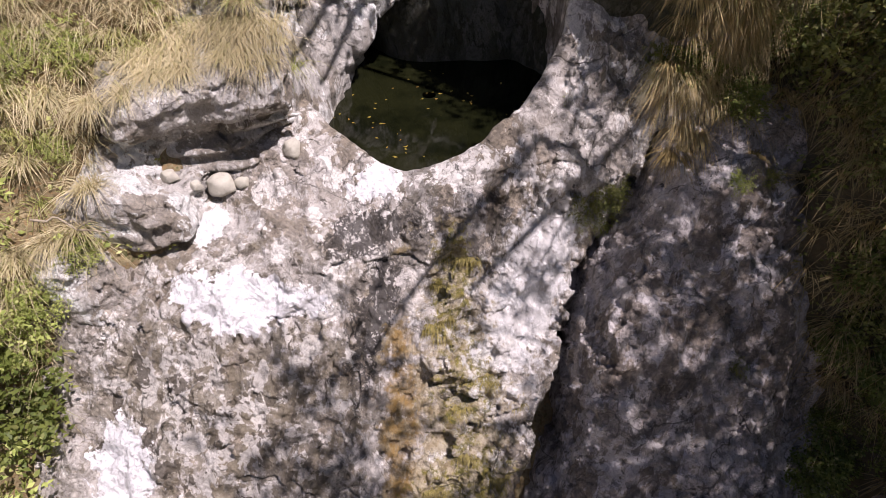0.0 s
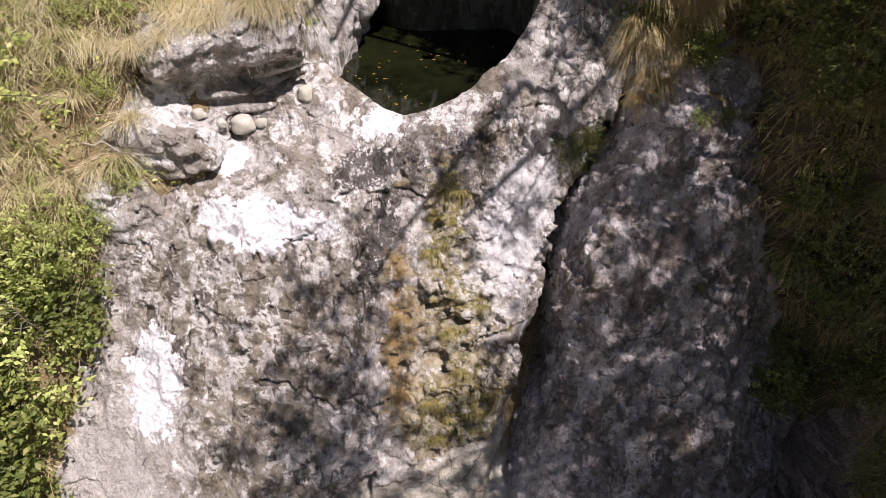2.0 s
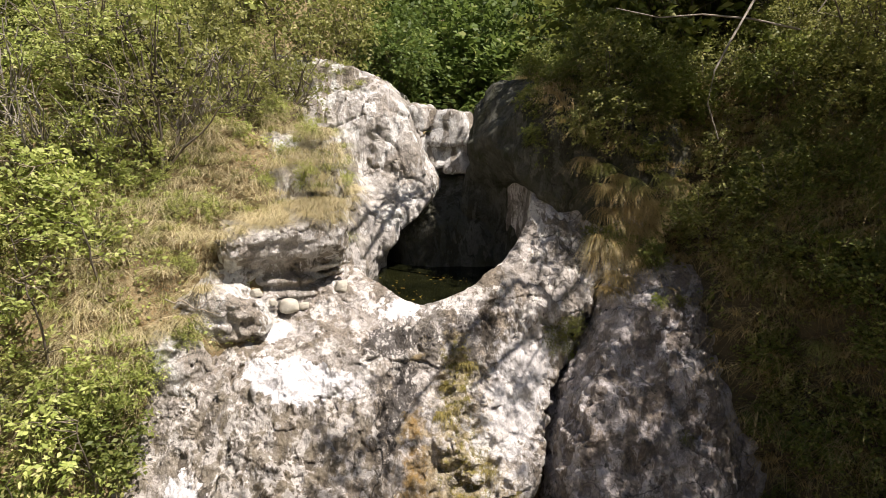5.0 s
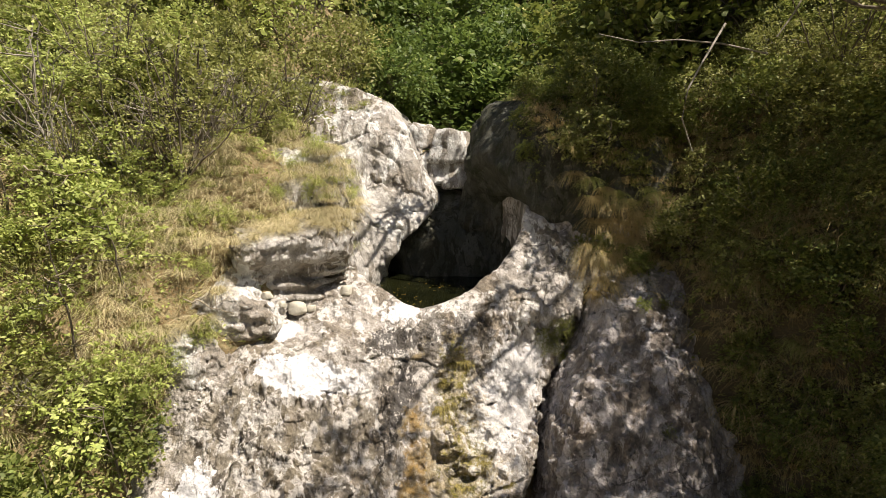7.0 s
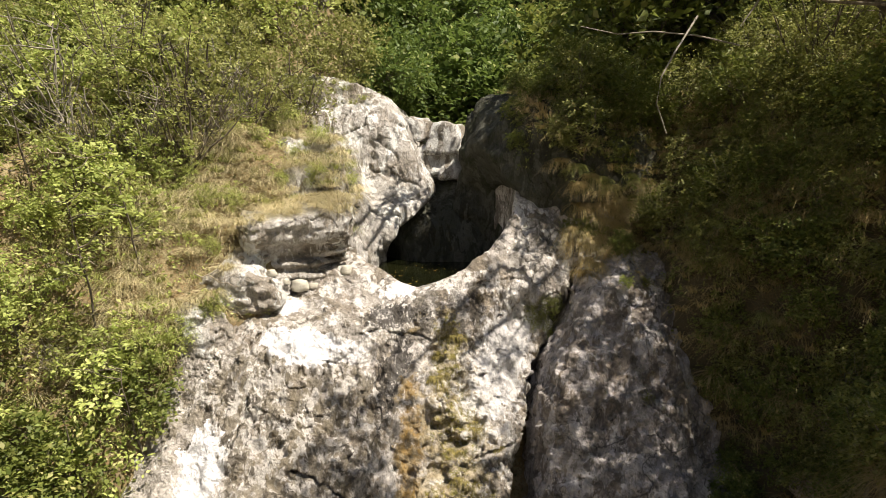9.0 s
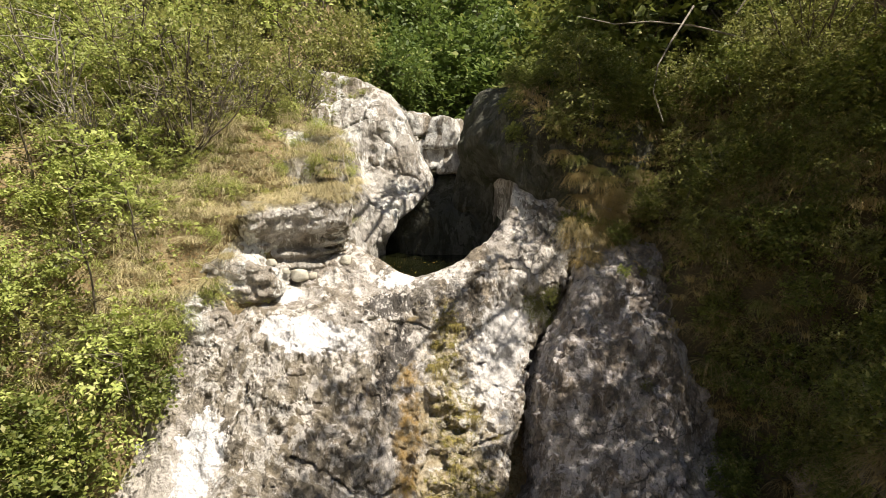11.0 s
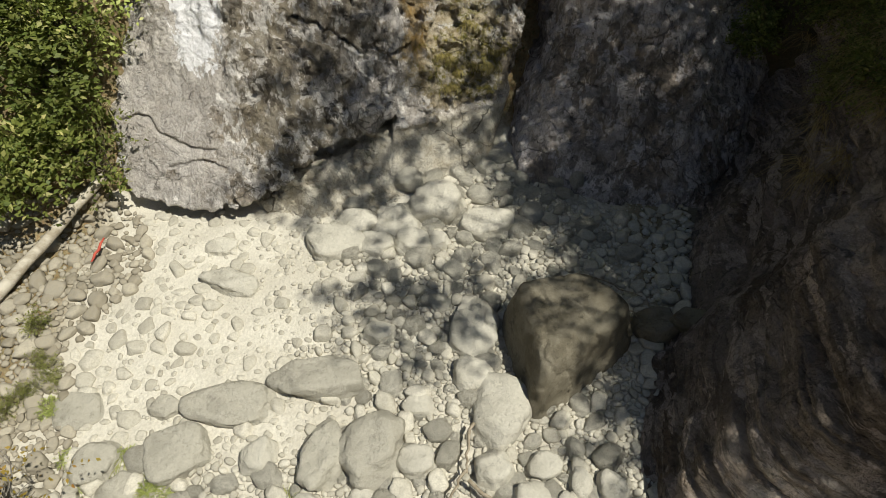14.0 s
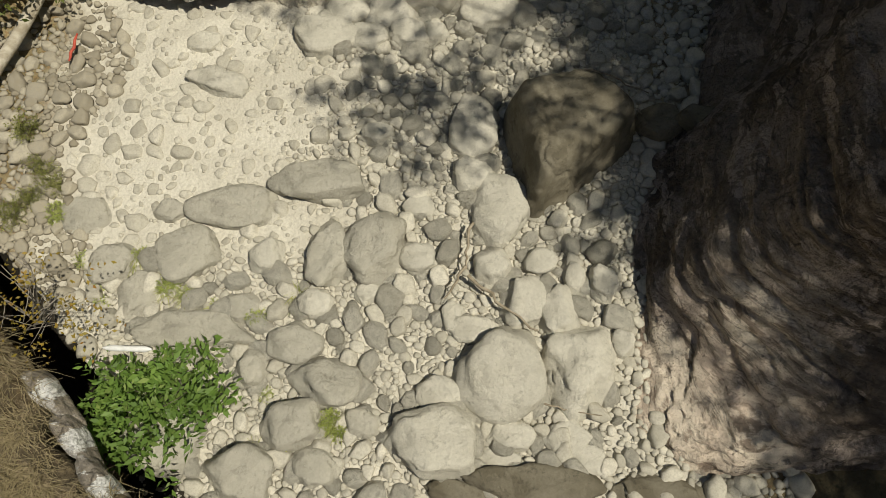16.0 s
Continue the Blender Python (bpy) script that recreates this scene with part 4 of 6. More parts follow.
# ---- stones of the bed ----
def ball(level):
    bm = bmesh.new()
    bmesh.ops.create_icosphere(bm, subdivisions=level, radius=1)
    v = np.array([q.co[:] for q in bm.verts], dtype=np.float32)
    f = np.array([[q.index for q in p.verts] for p in bm.faces], dtype=np.int32)
    bm.free()
    return v, f


BALL = {k: ball(k) for k in (1, 2, 3, 4)}


def stone_shape(seed, level, angular, rough=0.05):
    """A flat-topped stone with a rounded many-sided outline."""
    rng = np.random.default_rng(seed)
    v, f = BALL[level]
    sides = int(rng.integers(5, 8)) if angular else int(rng.integers(7, 11))
    a = (np.arange(sides) + rng.uniform(-0.32, 0.32, sides)) * 2 * math.pi / sides
    d = [np.stack([np.cos(a), np.sin(a), rng.uniform(-0.1, 0.45, sides)], 1)]
    d.append(np.array([[rng.normal(0, 0.16), rng.normal(0, 0.16), 1.0], [0, 0, -1.0]]))
    d.append(rng.normal(0, 1, (5, 3)) + np.array([0, 0, 0.8]))
    off = np.concatenate([rng.uniform(0.74, 1.0, sides), [rng.uniform(0.62, 0.8), 0.8], rng.uniform(0.84, 1.0, 5)])
    d = np.concatenate(d)
    d /= np.linalg.norm(d, axis=1, keepdims=True)
    p = 26 if angular else 17
    dots = np.maximum(v @ d.T / off, 0)
    r = 1 / np.maximum((dots ** p).sum(1) ** (1 / p), 0.55)
    r = r / np.sqrt((r * r).mean()) * 1.04
    r = r + rough * fbm(v[:, 0] + seed, v[:, 1], v[:, 2], 1.7, 4, 5 + seed % 50, 0.6)
    return v * r[:, None], f


STONE_COUNT = [0]


def boulder(x, y, rx, ry, rz, turn, material, angular, sink=0.24, z=None, label="", level=4):
    STONE_COUNT[0] += 1
    v, f = stone_shape(300 + STONE_COUNT[0], level, angular, 0.12 if angular else 0.09)
    ob = mesh_object("boulder", v * np.array([rx, ry, rz]), f, material)
    if z is None:
        z = drop(x, y)[0] + rz * (1 - 2 * sink) * 0.9
    ob.matrix_world = pose(x, y, z, 0, 0, turn)
    size = "large" if rx > 0.5 else "rounded"
    what = {"river_stone": "pale beige river", "grey_boulder": "grey", "brown_boulder": "dark brown"}.get(material.name, "limestone")
    shape = "blocky" if angular else size
    return tagged(ob, label or f"{shape} {what} boulder lying in the stream bed", "boulder", "boulders of the stream bed")


boulder(0.34, 5.14, 0.31, 0.45, 0.18, -3, STONE, True)
boulder(0.28, 4.47, 0.25, 0.26, 0.14, -9, STONE, False)
boulder(0.65, 4.02, 0.35, 0.46, 0.18, 11, STONE, False)
boulder(-1.57, 4.41, 0.56, 0.29, 0.20, 0, STONE_GREY, True)
boulder(-2.64, 4.07, 0.56, 0.29, 0.12, 3, STONE_GREY, False)
boulder(-3.12, 3.48, 0.38, 0.36, 0.16, -8, STONE_GREY, False)
boulder(-1.43, 3.47, 0.25, 0.43, 0.17, -10, STONE_GREY, True)
boulder(-0.89, 3.49, 0.37, 0.41, 0.23, -10, STONE_GREY, True)
boulder(-4.03, 3.36, 0.25, 0.29, 0.14, -12, STONE_GREY, False)
boulder(-3.00, 2.56, 0.69, 0.23, 0.12, 0, STONE_GREY, True)
boulder(-1.72, 2.35, 0.30, 0.25, 0.16, 5, STONE_GREY, False)
boulder(-1.31, 1.93, 0.33, 0.29, 0.23, -3, STONE_GREY, True)
boulder(-1.67, 1.49, 0.34, 0.27, 0.19, 12, STONE_GREY, False)
boulder(-0.21, 1.31, 0.50, 0.38, 0.26, -11, STONE, True)
boulder(0.58, 1.98, 0.48, 0.50, 0.28, -5, STONE, False)
boulder(1.41, 2.09, 0.40, 0.45, 0.23, 4, STONE, True)
boulder(0.84, 2.81, 0.25, 0.32, 0.17, 5, STONE, True)
boulder(1.19, 2.71, 0.22, 0.31, 0.15, -1, STONE, True)
boulder(0.30, 2.53, 0.33, 0.18, 0.10, -4, STONE, True)
boulder(0.50, 3.26, 0.23, 0.22, 0.18, 12, STONE, False)
boulder(-2.18, 3.42, 0.20, 0.22, 0.14, -7, STONE, False)
boulder(-2.16, 0.97, 0.36, 0.30, 0.21, -9, STONE_GREY, True)
boulder(0.89, 0.85, 0.70, 0.23, 0.13, -4, STONE_BROWN, True)
boulder(2.11, 0.80, 0.46, 0.14, 0.08, -6, STONE_BROWN, True)
boulder(0.01, 0.80, 0.35, 0.14, 0.10, -12, STONE_BROWN, True)
boulder(1.78, 3.05, 0.16, 0.24, 0.13, 8, STONE, False)
boulder(1.46, 3.15, 0.14, 0.23, 0.11, -4, STONE, False)
boulder(-0.11, 1.79, 0.28, 0.21, 0.12, -4, STONE, False)
boulder(1.25, 1.34, 0.24, 0.20, 0.07, -6, STONE, True)
boulder(1.41, 1.11, 0.22, 0.16, 0.06, -7, STONE, True)
boulder(-1.69, 6.64, 0.45, 0.36, 0.20, -3, STONE, False, sink=0.42)
boulder(-0.75, 6.97, 0.35, 0.41, 0.22, -3, STONE, False, sink=0.42)
boulder(-1.35, 7.04, 0.32, 0.28, 0.18, 11, STONE, True, sink=0.42)
boulder(-0.19, 7.35, 0.45, 0.36, 0.29, -1, STONE, False)
boulder(-3.04, 5.91, 0.40, 0.19, 0.11, -10, STONE, True)
boulder(-3.33, 6.58, 0.25, 0.17, 0.08, 7, STONE, False, sink=0.42)
boulder(2.70, 5.18, 0.29, 0.29, 0.23, -2, STONE_BROWN, False)
boulder(3.07, 5.09, 0.22, 0.17, 0.14, 9, STONE_BROWN, True)
boulder(-1.07, 6.61, 0.28, 0.25, 0.14, 0, STONE, False, sink=0.42)
boulder(-0.55, 6.63, 0.27, 0.22, 0.15, 4, STONE, False)
boulder(0.59, 7.02, 0.41, 0.31, 0.18, -5, STONE, False)
boulder(-0.17, 6.69, 0.20, 0.17, 0.12, -7, STONE, False)
boulder(1.07, 3.33, 0.20, 0.18, 0.12, -5, STONE, False)
boulder(-0.37, 3.38, 0.24, 0.19, 0.13, 3, STONE, False)
boulder(0.03, 2.68, 0.14, 0.18, 0.10, -4, STONE, False)
boulder(-1.53, 2.82, 0.22, 0.18, 0.12, -10, STONE, False)
boulder(-2.20, 2.08, 0.18, 0.21, 0.14, 5, STONE_GREY, False)
boulder(-0.95, 1.52, 0.19, 0.16, 0.09, -3, STONE_GREY, False)
boulder(-1.40, 1.04, 0.25, 0.20, 0.12, -12, STONE_GREY, False)
boulder(-3.43, 4.05, 0.18, 0.15, 0.09, -3, STONE_GREY, False)
boulder(-0.38, 4.05, 0.20, 0.14, 0.10, 6, STONE, False)
boulder(-0.90, 5.10, 0.22, 0.16, 0.11, 10, STONE, False)
boulder(-3.00, 1.39, 0.43, 0.36, 0.20, -3, STONE_GREY, True)
boulder(-0.95, 2.96, 0.17, 0.12, 0.08, 12, STONE, False)
boulder(0.65, 1.37, 0.26, 0.18, 0.10, 4, STONE, False)
boulder(-3.65, 2.97, 0.22, 0.28, 0.09, -6, STONE_GREY, True)
boulder(-2.38, 2.79, 0.24, 0.18, 0.08, 1, STONE_GREY, False)
boulder(-4.51, 4.03, 0.28, 0.28, 0.06, 1, STONE_GREY, False)
boulder(0.70, 1.85, 0.19, 0.12, 0.07, 7, STONE, False)
boulder(1.93, 2.34, 0.14, 0.17, 0.11, -3, STONE, False)
boulder(0.49, 1.14, 0.24, 0.12, 0.06, 1, STONE, True)

BLOCK = ((0.70, 5.30), (0.88, 5.50), (1.74, 5.66), (2.10, 5.38), (2.34, 4.95), (2.26, 4.78), (1.85, 4.50), (1.28, 3.94), (0.96, 3.94), (0.88, 4.36))


def block(x, y, z):
    """A flat-topped block with leaning sides."""
    d = z - 0.93 - 0.10 * (y - 4.8) + 0.06 * np.abs(x - 1.3)
    for (ax, ay), (bx, by) in zip(BLOCK, BLOCK[1:] + BLOCK[:1]):
        w = math.hypot(bx - ax, by - ay)
        side = ((x - ax) * (ay - by) + (y - ay) * (bx - ax)) / w
        d = smax(d, side + 0.22 * (z - 0.45), 0.16)
    return d + 0.05 * fbm(x, y, z, 1.6, 4, 101, 0.55) + 0.05 * np.maximum(0, 0.05 - ridge(x, y, z, 1.1, 3, 103)) / 0.05


tagged(solid("boulder", block, (0.2, 3.5, -0.2), (2.9, 6.1, 1.4), 0.03, STONE_BROWN), "huge flat-topped brown boulder beside the rock wall", "boulder", "boulders of the stream bed")

for x, y, z, r in ((0.0, 16.1, 7.72, 0.5), (-0.72, 16.3, 7.95, 0.36), (0.2, 16.2, 7.1, 0.5), (-0.35, 16.2, 7.2, 0.5)):
    boulder(x, y, r, r * 0.9, r * 0.95, 15, ROCK_UPPER, True, z=z, label="pale boulder wedged in the notch above the pool")
for x, y, r, a in ((-3.95, 1.72, 0.36, -40), (-3.57, 1.27, 0.34, -48), (-3.2, 0.84, 0.38, -46), (-2.83, 0.42, 0.36, -50)):
    boulder(x, y, r, r * 0.28, r * 0.45, a, ROCK_UPPER, True, z=0.88, label="pale limestone rib along the edge of the bank")

# cobbles: things that share a few meshes
cobble_meshes = []
for k in range(9):
    v, f = stone_shape(40 + k, 3, k % 3 == 0, 0.06)
    ob = mesh_object("cobble", v, f, STONE if k % 4 else STONE_GREY)
    cobble_meshes.append(ob.data)
    bpy.data.objects.remove(ob)
rng = np.random.default_rng(12)
taken = []
tries = 0
while len(taken) < 290 and tries < 9000:
    tries += 1
    pile = rng.random() < 0.34
    if pile:
        x, y = rng.normal(0.55, 0.75), rng.normal(7.2, 0.75)
        r = rng.uniform(0.09, 0.23)
    else:
        x, y = rng.uniform(-3.6, 1.95), rng.uniform(0.4, 6.2)
        if rng.random() > 0.25 + 0.75 * soft_step((x + 2.4) / 2.4) and y > 3.4:
            continue
        r = rng.uniform(0.07, 0.2)
        if x < -1.3 and y > 3.5:
            continue
    if any((x - a) ** 2 + (y - b) ** 2 < (0.78 * (r + c)) ** 2 for a, b, c in taken):
        continue
    z, nor, what = drop(x, y)
    if z > 0.35:
        continue
    taken.append((x, y, r))
    ob = new("cobble", cobble_meshes[rng.integers(9)])
    ob.matrix_world = pose(x, y, z + r * 0.18, rng.uniform(-15, 15), rng.uniform(-15, 15), rng.uniform(0, 360)) @ Matrix.Diagonal((r, r * rng.uniform(0.65, 0.95), r * rng.uniform(0.45, 0.7), 1))
    tagged(ob, "rounded pale cobble among the gravel of the stream bed", "cobble", "cobbles of the stream bed")

# the many smaller stones between them, past counting
rng = np.random.default_rng(77)
small, cell = [], {}
for x, y, r in taken:
    cell.setdefault((int(x // 0.3), int(y // 0.3)), []).append((x, y, r))
for k in range(110000):
    x, y = rng.uniform(-6.6, 3.7), rng.uniform(-0.4, 8.3)
    if x > 2.3 and rng.random() < 0.6:
        continue
    packed = max(soft_step((3.9 - y) / 1.0), soft_step((x + 2.1 + 0.5 * math.sin(3 * y)) / 1.4))
    dense = max(packed, 0.045)
    if y > np.interp(x, (-3.2, -2.0, -1.3, -0.64, 0.1, 0.83, 1.4, 1.9, 2.7, 4.0), (7.25, 6.95, 7.1, 7.5, 7.9, 8.3, 8.3, 7.7, 7.3, 7.6)):
        continue
    bank = x < -4.55 + 0.25 * math.sin(2.3 * y)
    if bank:
        dense = 0.6
    if rng.random() > dense:
        continue
    r = 0.036 + 0.125 * rng.random() ** 1.7
    i, j = int(x // 0.3), int(y // 0.3)
    if any((x - a) ** 2 + (y - b) ** 2 < (0.66 * (r + c)) ** 2 for p in (-1, 0, 1) for q in (-1, 0, 1) for a, b, c in cell.get((i + p, j + q), ())):
        continue
    cell.setdefault((i, j), []).append((x, y, r))
    small.append((x, y, r, packed, bank))
sx, sy = (np.array([q[i] for q in small], dtype=np.float32) for i in (0, 1))
sz = land(sx, sy)
shapes = {lev: [stone_shape(700 + k, lev, k % 3 > 0, 0.06) for k in range(12)] for lev in (2, 3)}
pieces, brown_pieces = [], []
for (x, y, r, packed, bank), z in zip(small, sz):
    if z > 0.95 or z < -0.35:
        continue
    v, f = shapes[3 if r > 0.075 else 2][rng.integers(12)]
    t = Euler((rng.uniform(-0.3, 0.3), rng.uniform(-0.3, 0.3), rng.uniform(0, 6.28))).to_matrix()
    m = np.array(t) @ np.diag([r, r * rng.uniform(0.6, 0.95), r * rng.uniform(0.4, 0.7)])
    lift = r * (0.36 if packed > 0.4 or bank else rng.uniform(-0.28, 0.05))
    (brown_pieces if bank else pieces).append((v @ m.T + np.array([x, y, z + lift]), f))


def gravel_material(name, dark, light):
    n = Nodes(name)
    isl = n.pos.outputs["Random Per Island"]
    c = n.mix(isl, dark, light)
    c = n.mix(n.step(n.noise(12, 5, 0.7), 0.45, 0.6, 0, 0.35), c, (0.30, 0.28, 0.23))
    c = n.mix(n.step(n.noise(45, 4, 0.75, w=4.0), 0.4, 0.7, 0, 0.45), c, (0.24, 0.22, 0.18))
    n.bump([(n.noise(14, 5, 0.7, w=2.0), 0.5, 0.02), (n.noise(50, 4, 0.75, w=3.0), 0.5, 0.006)])
    return n.done(c, 0.9, 0.2)


GRAVEL = gravel_material("gravel_stone", (0.40, 0.375, 0.30), (0.60, 0.565, 0.465))
EDGE_STONE = gravel_material("brownish_stone", (0.24, 0.21, 0.15), (0.42, 0.38, 0.29))
edge_stones = mesh_object("edge_stones", *join(brown_pieces), EDGE_STONE)
tagged(edge_stones, "brownish stones packed along the edge of the bank", "stones", kind="stuff")
rest = mesh_object("small_stones", *join(pieces), GRAVEL)
tagged(rest, "densely packed pale limestone stones of the stream bed", "stones", kind="stuff")

# gravel
oct_v, oct_f = BALL[1]
pieces = []
rng = np.random.default_rng(5)
N = 10000
px, py = rng.uniform(-4.7, 3.6, N), rng.uniform(-0.3, 8.4, N)
thin = soft_step((px + 2.6 + 0.8 * np.sin(py * 1.3)) / 2.2) * 0.95 + 0.05
thin = np.maximum(thin, 0.75 * soft_step((3.6 - py) / 1.5))
keep = rng.random(N) < thin
px, py = px[keep], py[keep]
pz = land(px.astype(np.float32), py.astype(np.float32))
pr = 0.016 + 0.045 * rng.random(len(px)) ** 2.2
keep = pz < 0.6
px, py, pz, pr = px[keep], py[keep], pz[keep], pr[keep]
n = len(px)
sc = pr[:, None] * rng.uniform(0.6, 1.15, (n, 3)) * np.array([1, 1, 0.65])
shake = rng.uniform(0.75, 1.15, (n, len(oct_v), 1))
gv = oct_v[None] * shake * sc[:, None, :] + np.stack([px, py, pz + pr * 0.15], 1)[:, None, :]
gf = oct_f[None] + (np.arange(n) * len(oct_v))[:, None, None]

gravel = mesh_object("gravel", gv.reshape(-1, 3), gf.reshape(-1, 3), GRAVEL)
tagged(gravel, "pale limestone gravel covering the stream bed", "gravel", kind="stuff")

# ---- pool ----
a = np.linspace(0, 2 * math.pi, 72, endpoint=False)
rings = [np.stack([-0.3 + 1.95 * s * np.cos(a), 13.6 + 1.95 * s * np.sin(a), 0 * a + 4.80], 1) for s in np.linspace(0.05, 1, 12)]
k = np.arange(12 * 72).reshape(12, 72)
water = mesh_object("pool_water", np.concatenate(rings), np.stack([k[:-1], k[1:], np.roll(k[1:], -1, 1), np.roll(k[:-1], -1, 1)], -1).reshape(-1, 4), WATER)
tagged(water, "still dark green water filling the rock pool", "water", kind="structure")
rng = np.random.default_rng(8)
lx = np.concatenate([rng.normal(-1.3, 0.3, 16), rng.normal(-0.6, 0.22, 12), rng.normal(0.3, 0.5, 26)])
ly = np.concatenate([rng.normal(12.9, 0.25, 16), rng.normal(12.15, 0.2, 12), rng.normal(13.6, 0.35, 26)])
ok = ((lx + 0.3) / 1.7) ** 2 + ((ly - 13.55) / 1.65) ** 2 < 1
p = np.stack([lx, ly, 0 * lx + 4.806], 1)[ok]
d = rng.normal(0, 1, p.shape) * np.array([1, 1, 0.03])
lv, lf = leaf_quads(p, d, 0.06, rng)
lv[:, 2] = 4.806 + (lv[:, 2] - 4.806) * 0.08
floaters = mesh_object("floating_leaves", lv, lf, LEAF_YELLOW, False)
tagged(floaters, "fallen yellow leaves floating on the pool", "leaves", kind="stuff")

# stones left under the ledge
for x, y, z, r in ((-2.62, 11.3, 5.02, 0.15), (-2.40, 11.38, 5.05, 0.085), (-3.1, 11.1, 4.78, 0.09), (-3.25, 11.0, 4.68, 0.08), (-1.85, 11.75, 5.3, 0.12), (-2.85, 11.15, 4.86, 0.07)):
    zz, _, _ = drop(x, y, z + 0.35)
    boulder(x, y, r, r * 0.85, r * 0.8, 20, STONE, False, z=zz + r * 0.6, label="rounded pale stone washed under the ledge rock", level=3)

# ---- log, driftwood, litter on the bed ----
rng = np.random.default_rng(3)
log = root("fallen_log", Matrix(), "weathered pale log leaning on the stones of the bank", "log")
line = bent((-7.3, 2.9, 0.05), (-5.15, 7.55, 0.75), rng, 16, 0.06)
child(mesh_object("trunk", *tube(line, np.linspace(0.10, 0.07, 16) * rng.uniform(0.92, 1.08, 16), 12), LOG_WOOD), log)
for k in (5, 9, 12):
    e = line[k] + np.array([rng.uniform(-0.35, 0.1), rng.uniform(0, 0.3), rng.uniform(0.1, 0.3)])
    child(mesh_object("branch_stub", *tube(bent(line[k], e, rng, 4), np.linspace(0.035, 0.015, 4), 6), LOG_WOOD), log)
for a, b, c in (((0.24, 3.72, 0.33), (0.2, 3.2, 0.27), 0.022), ((0.2, 3.2, 0.28), (-0.06, 2.85, 0.25), 0.02), ((0.23, 3.15, 0.3), (0.97, 2.45, 0.34), 0.024), ((1.9, 5.9, 0.25), (2.5, 5.2, 0.3), 0.02), ((1.75, 6.1, 0.2), (2.6, 5.6, 0.3), 0.015), ((1.0, 1.7, 0.2), (1.6, 1.55, 0.25), 0.012)):
    st = mesh_object("driftwood_stick", *tube(bent(a, b, rng, 8, 0.3), np.linspace(c, c * 0.5, 8), 6), TWIG)
    tagged(st, "dry grey driftwood stick lying across the stones", "stick", "driftwood on the bed")
red = mesh_object("plastic_strip", *tube(bent((-4.93, 6.5, 0.42), (-5.0, 6.12, 0.36), rng, 6, 0.35), [0.012, 0.018, 0.022, 0.02, 0.018, 0.01], 6), RED)
tagged(red, "faded red plastic strip caught at the edge of the sand", "litter")
pipe_line = np.linspace((-3.68, 2.24, 0.52), (-3.16, 2.22, 0.52), 9)
pipe = mesh_object("bleached_branch", *tube(pipe_line, [0.01, 0.03, 0.036, 0.035, 0.03, 0.034, 0.036, 0.034, 0.012], 8), WHITE)
tagged(pipe, "bleached white branch lying on a boulder", "branch")

# ---- plants ----
GREEN = make_bush("leafy_bush", 1, 9, 190, 13, 0.105, LEAF_GREEN, BARK, "dense bush with bright green leaves in the sun")
GREEN2 = make_bush("leafy_bush", 2, 11, 210, 12, 0.092, LEAF_GREEN, BARK, "spreading bush with bright green leaves in the sun")
OLIVE = make_bush("olive_bush", 3, 9, 170, 11, 0.085, LEAF_OLIVE, BARK, "thin bush with olive and yellowing leaves")
OLIVE2 = make_bush("olive_bush", 4, 9, 150, 11, 0.08, LEAF_OLIVE, BARK_PALE, "sparse bush with olive leaves and pale stems")
DEEP = make_bush("dark_bush", 5, 9, 230, 11, 0.105, LEAF_SHADED, BARK, "dark green bush with the slope's shade put into its leaves")
TALL = make_bush("bare_shrub", 6, 12, 170, 9, 0.075, LEAF_OLIVE, BARK, "many-stemmed shrub with thin olive leaves", stem_r=0.03)
MID = make_bush("green_bush", 7, 10, 300, 12, 0.095, LEAF_MID, BARK, "full green bush in the wood behind the pool")
BARE = make_bush("twiggy_shrub", 8, 12, 60, 8, 0.05, LEAF_OLIVE, BARK_PALE, "twiggy shrub with pale bare stems and few leaves", stem_r=0.022)
used = set()


def plant(kind, x, y, s, z=None, tilt=-12):
    z = drop(x, y)[0] if z is None else z
    m = pose(x, y, z - 0.05, tilt + rng.uniform(-8, 8), rng.uniform(-10, 10), rng.uniform(0, 360))
    if kind.name not in used:
        used.add(kind.name)
        kind.scale = (s, s, s * rng.uniform(0.85, 1.1))
        kind.matrix_basis = m @ Matrix.Diagonal((*kind.scale, 1))
        return kind
    keep = kind.scale.copy()
    kind.scale = (s, s, s * rng.uniform(0.85, 1.1))
    ob = copy_thing(kind, m)
    kind.scale = keep
    return ob


rng = np.random.default_rng(21)


def scatter(n, xr, yr, gap, wanted, on=("ground",)):
    out, tries = [], 0
    while len(out) < n and tries < n * 60:
        tries += 1
        x, y = rng.uniform(*xr), rng.uniform(*yr)
        g = gap * (1 + 0.05 * max(0, y - 9))
        if any((x - a) ** 2 + (y - b) ** 2 < g * g for a, b, _, _ in out):
            continue
        z, nor, what = drop(x, y)
        if what in on and wanted(x, y, z):
            out.append((x, y, z, nor))
    return out


SHADY = ("ground", "rock_dome", "fluted_wall")


def dry_zone(x, y):
    u = y + 0.35 * (-5.5 - x)
    if x > -3.6 and y < 11.6:
        return False
    return x > -5.6 and 9.3 < u < 12.2 or (x > -6.2 and 13.2 < y < 15.5)


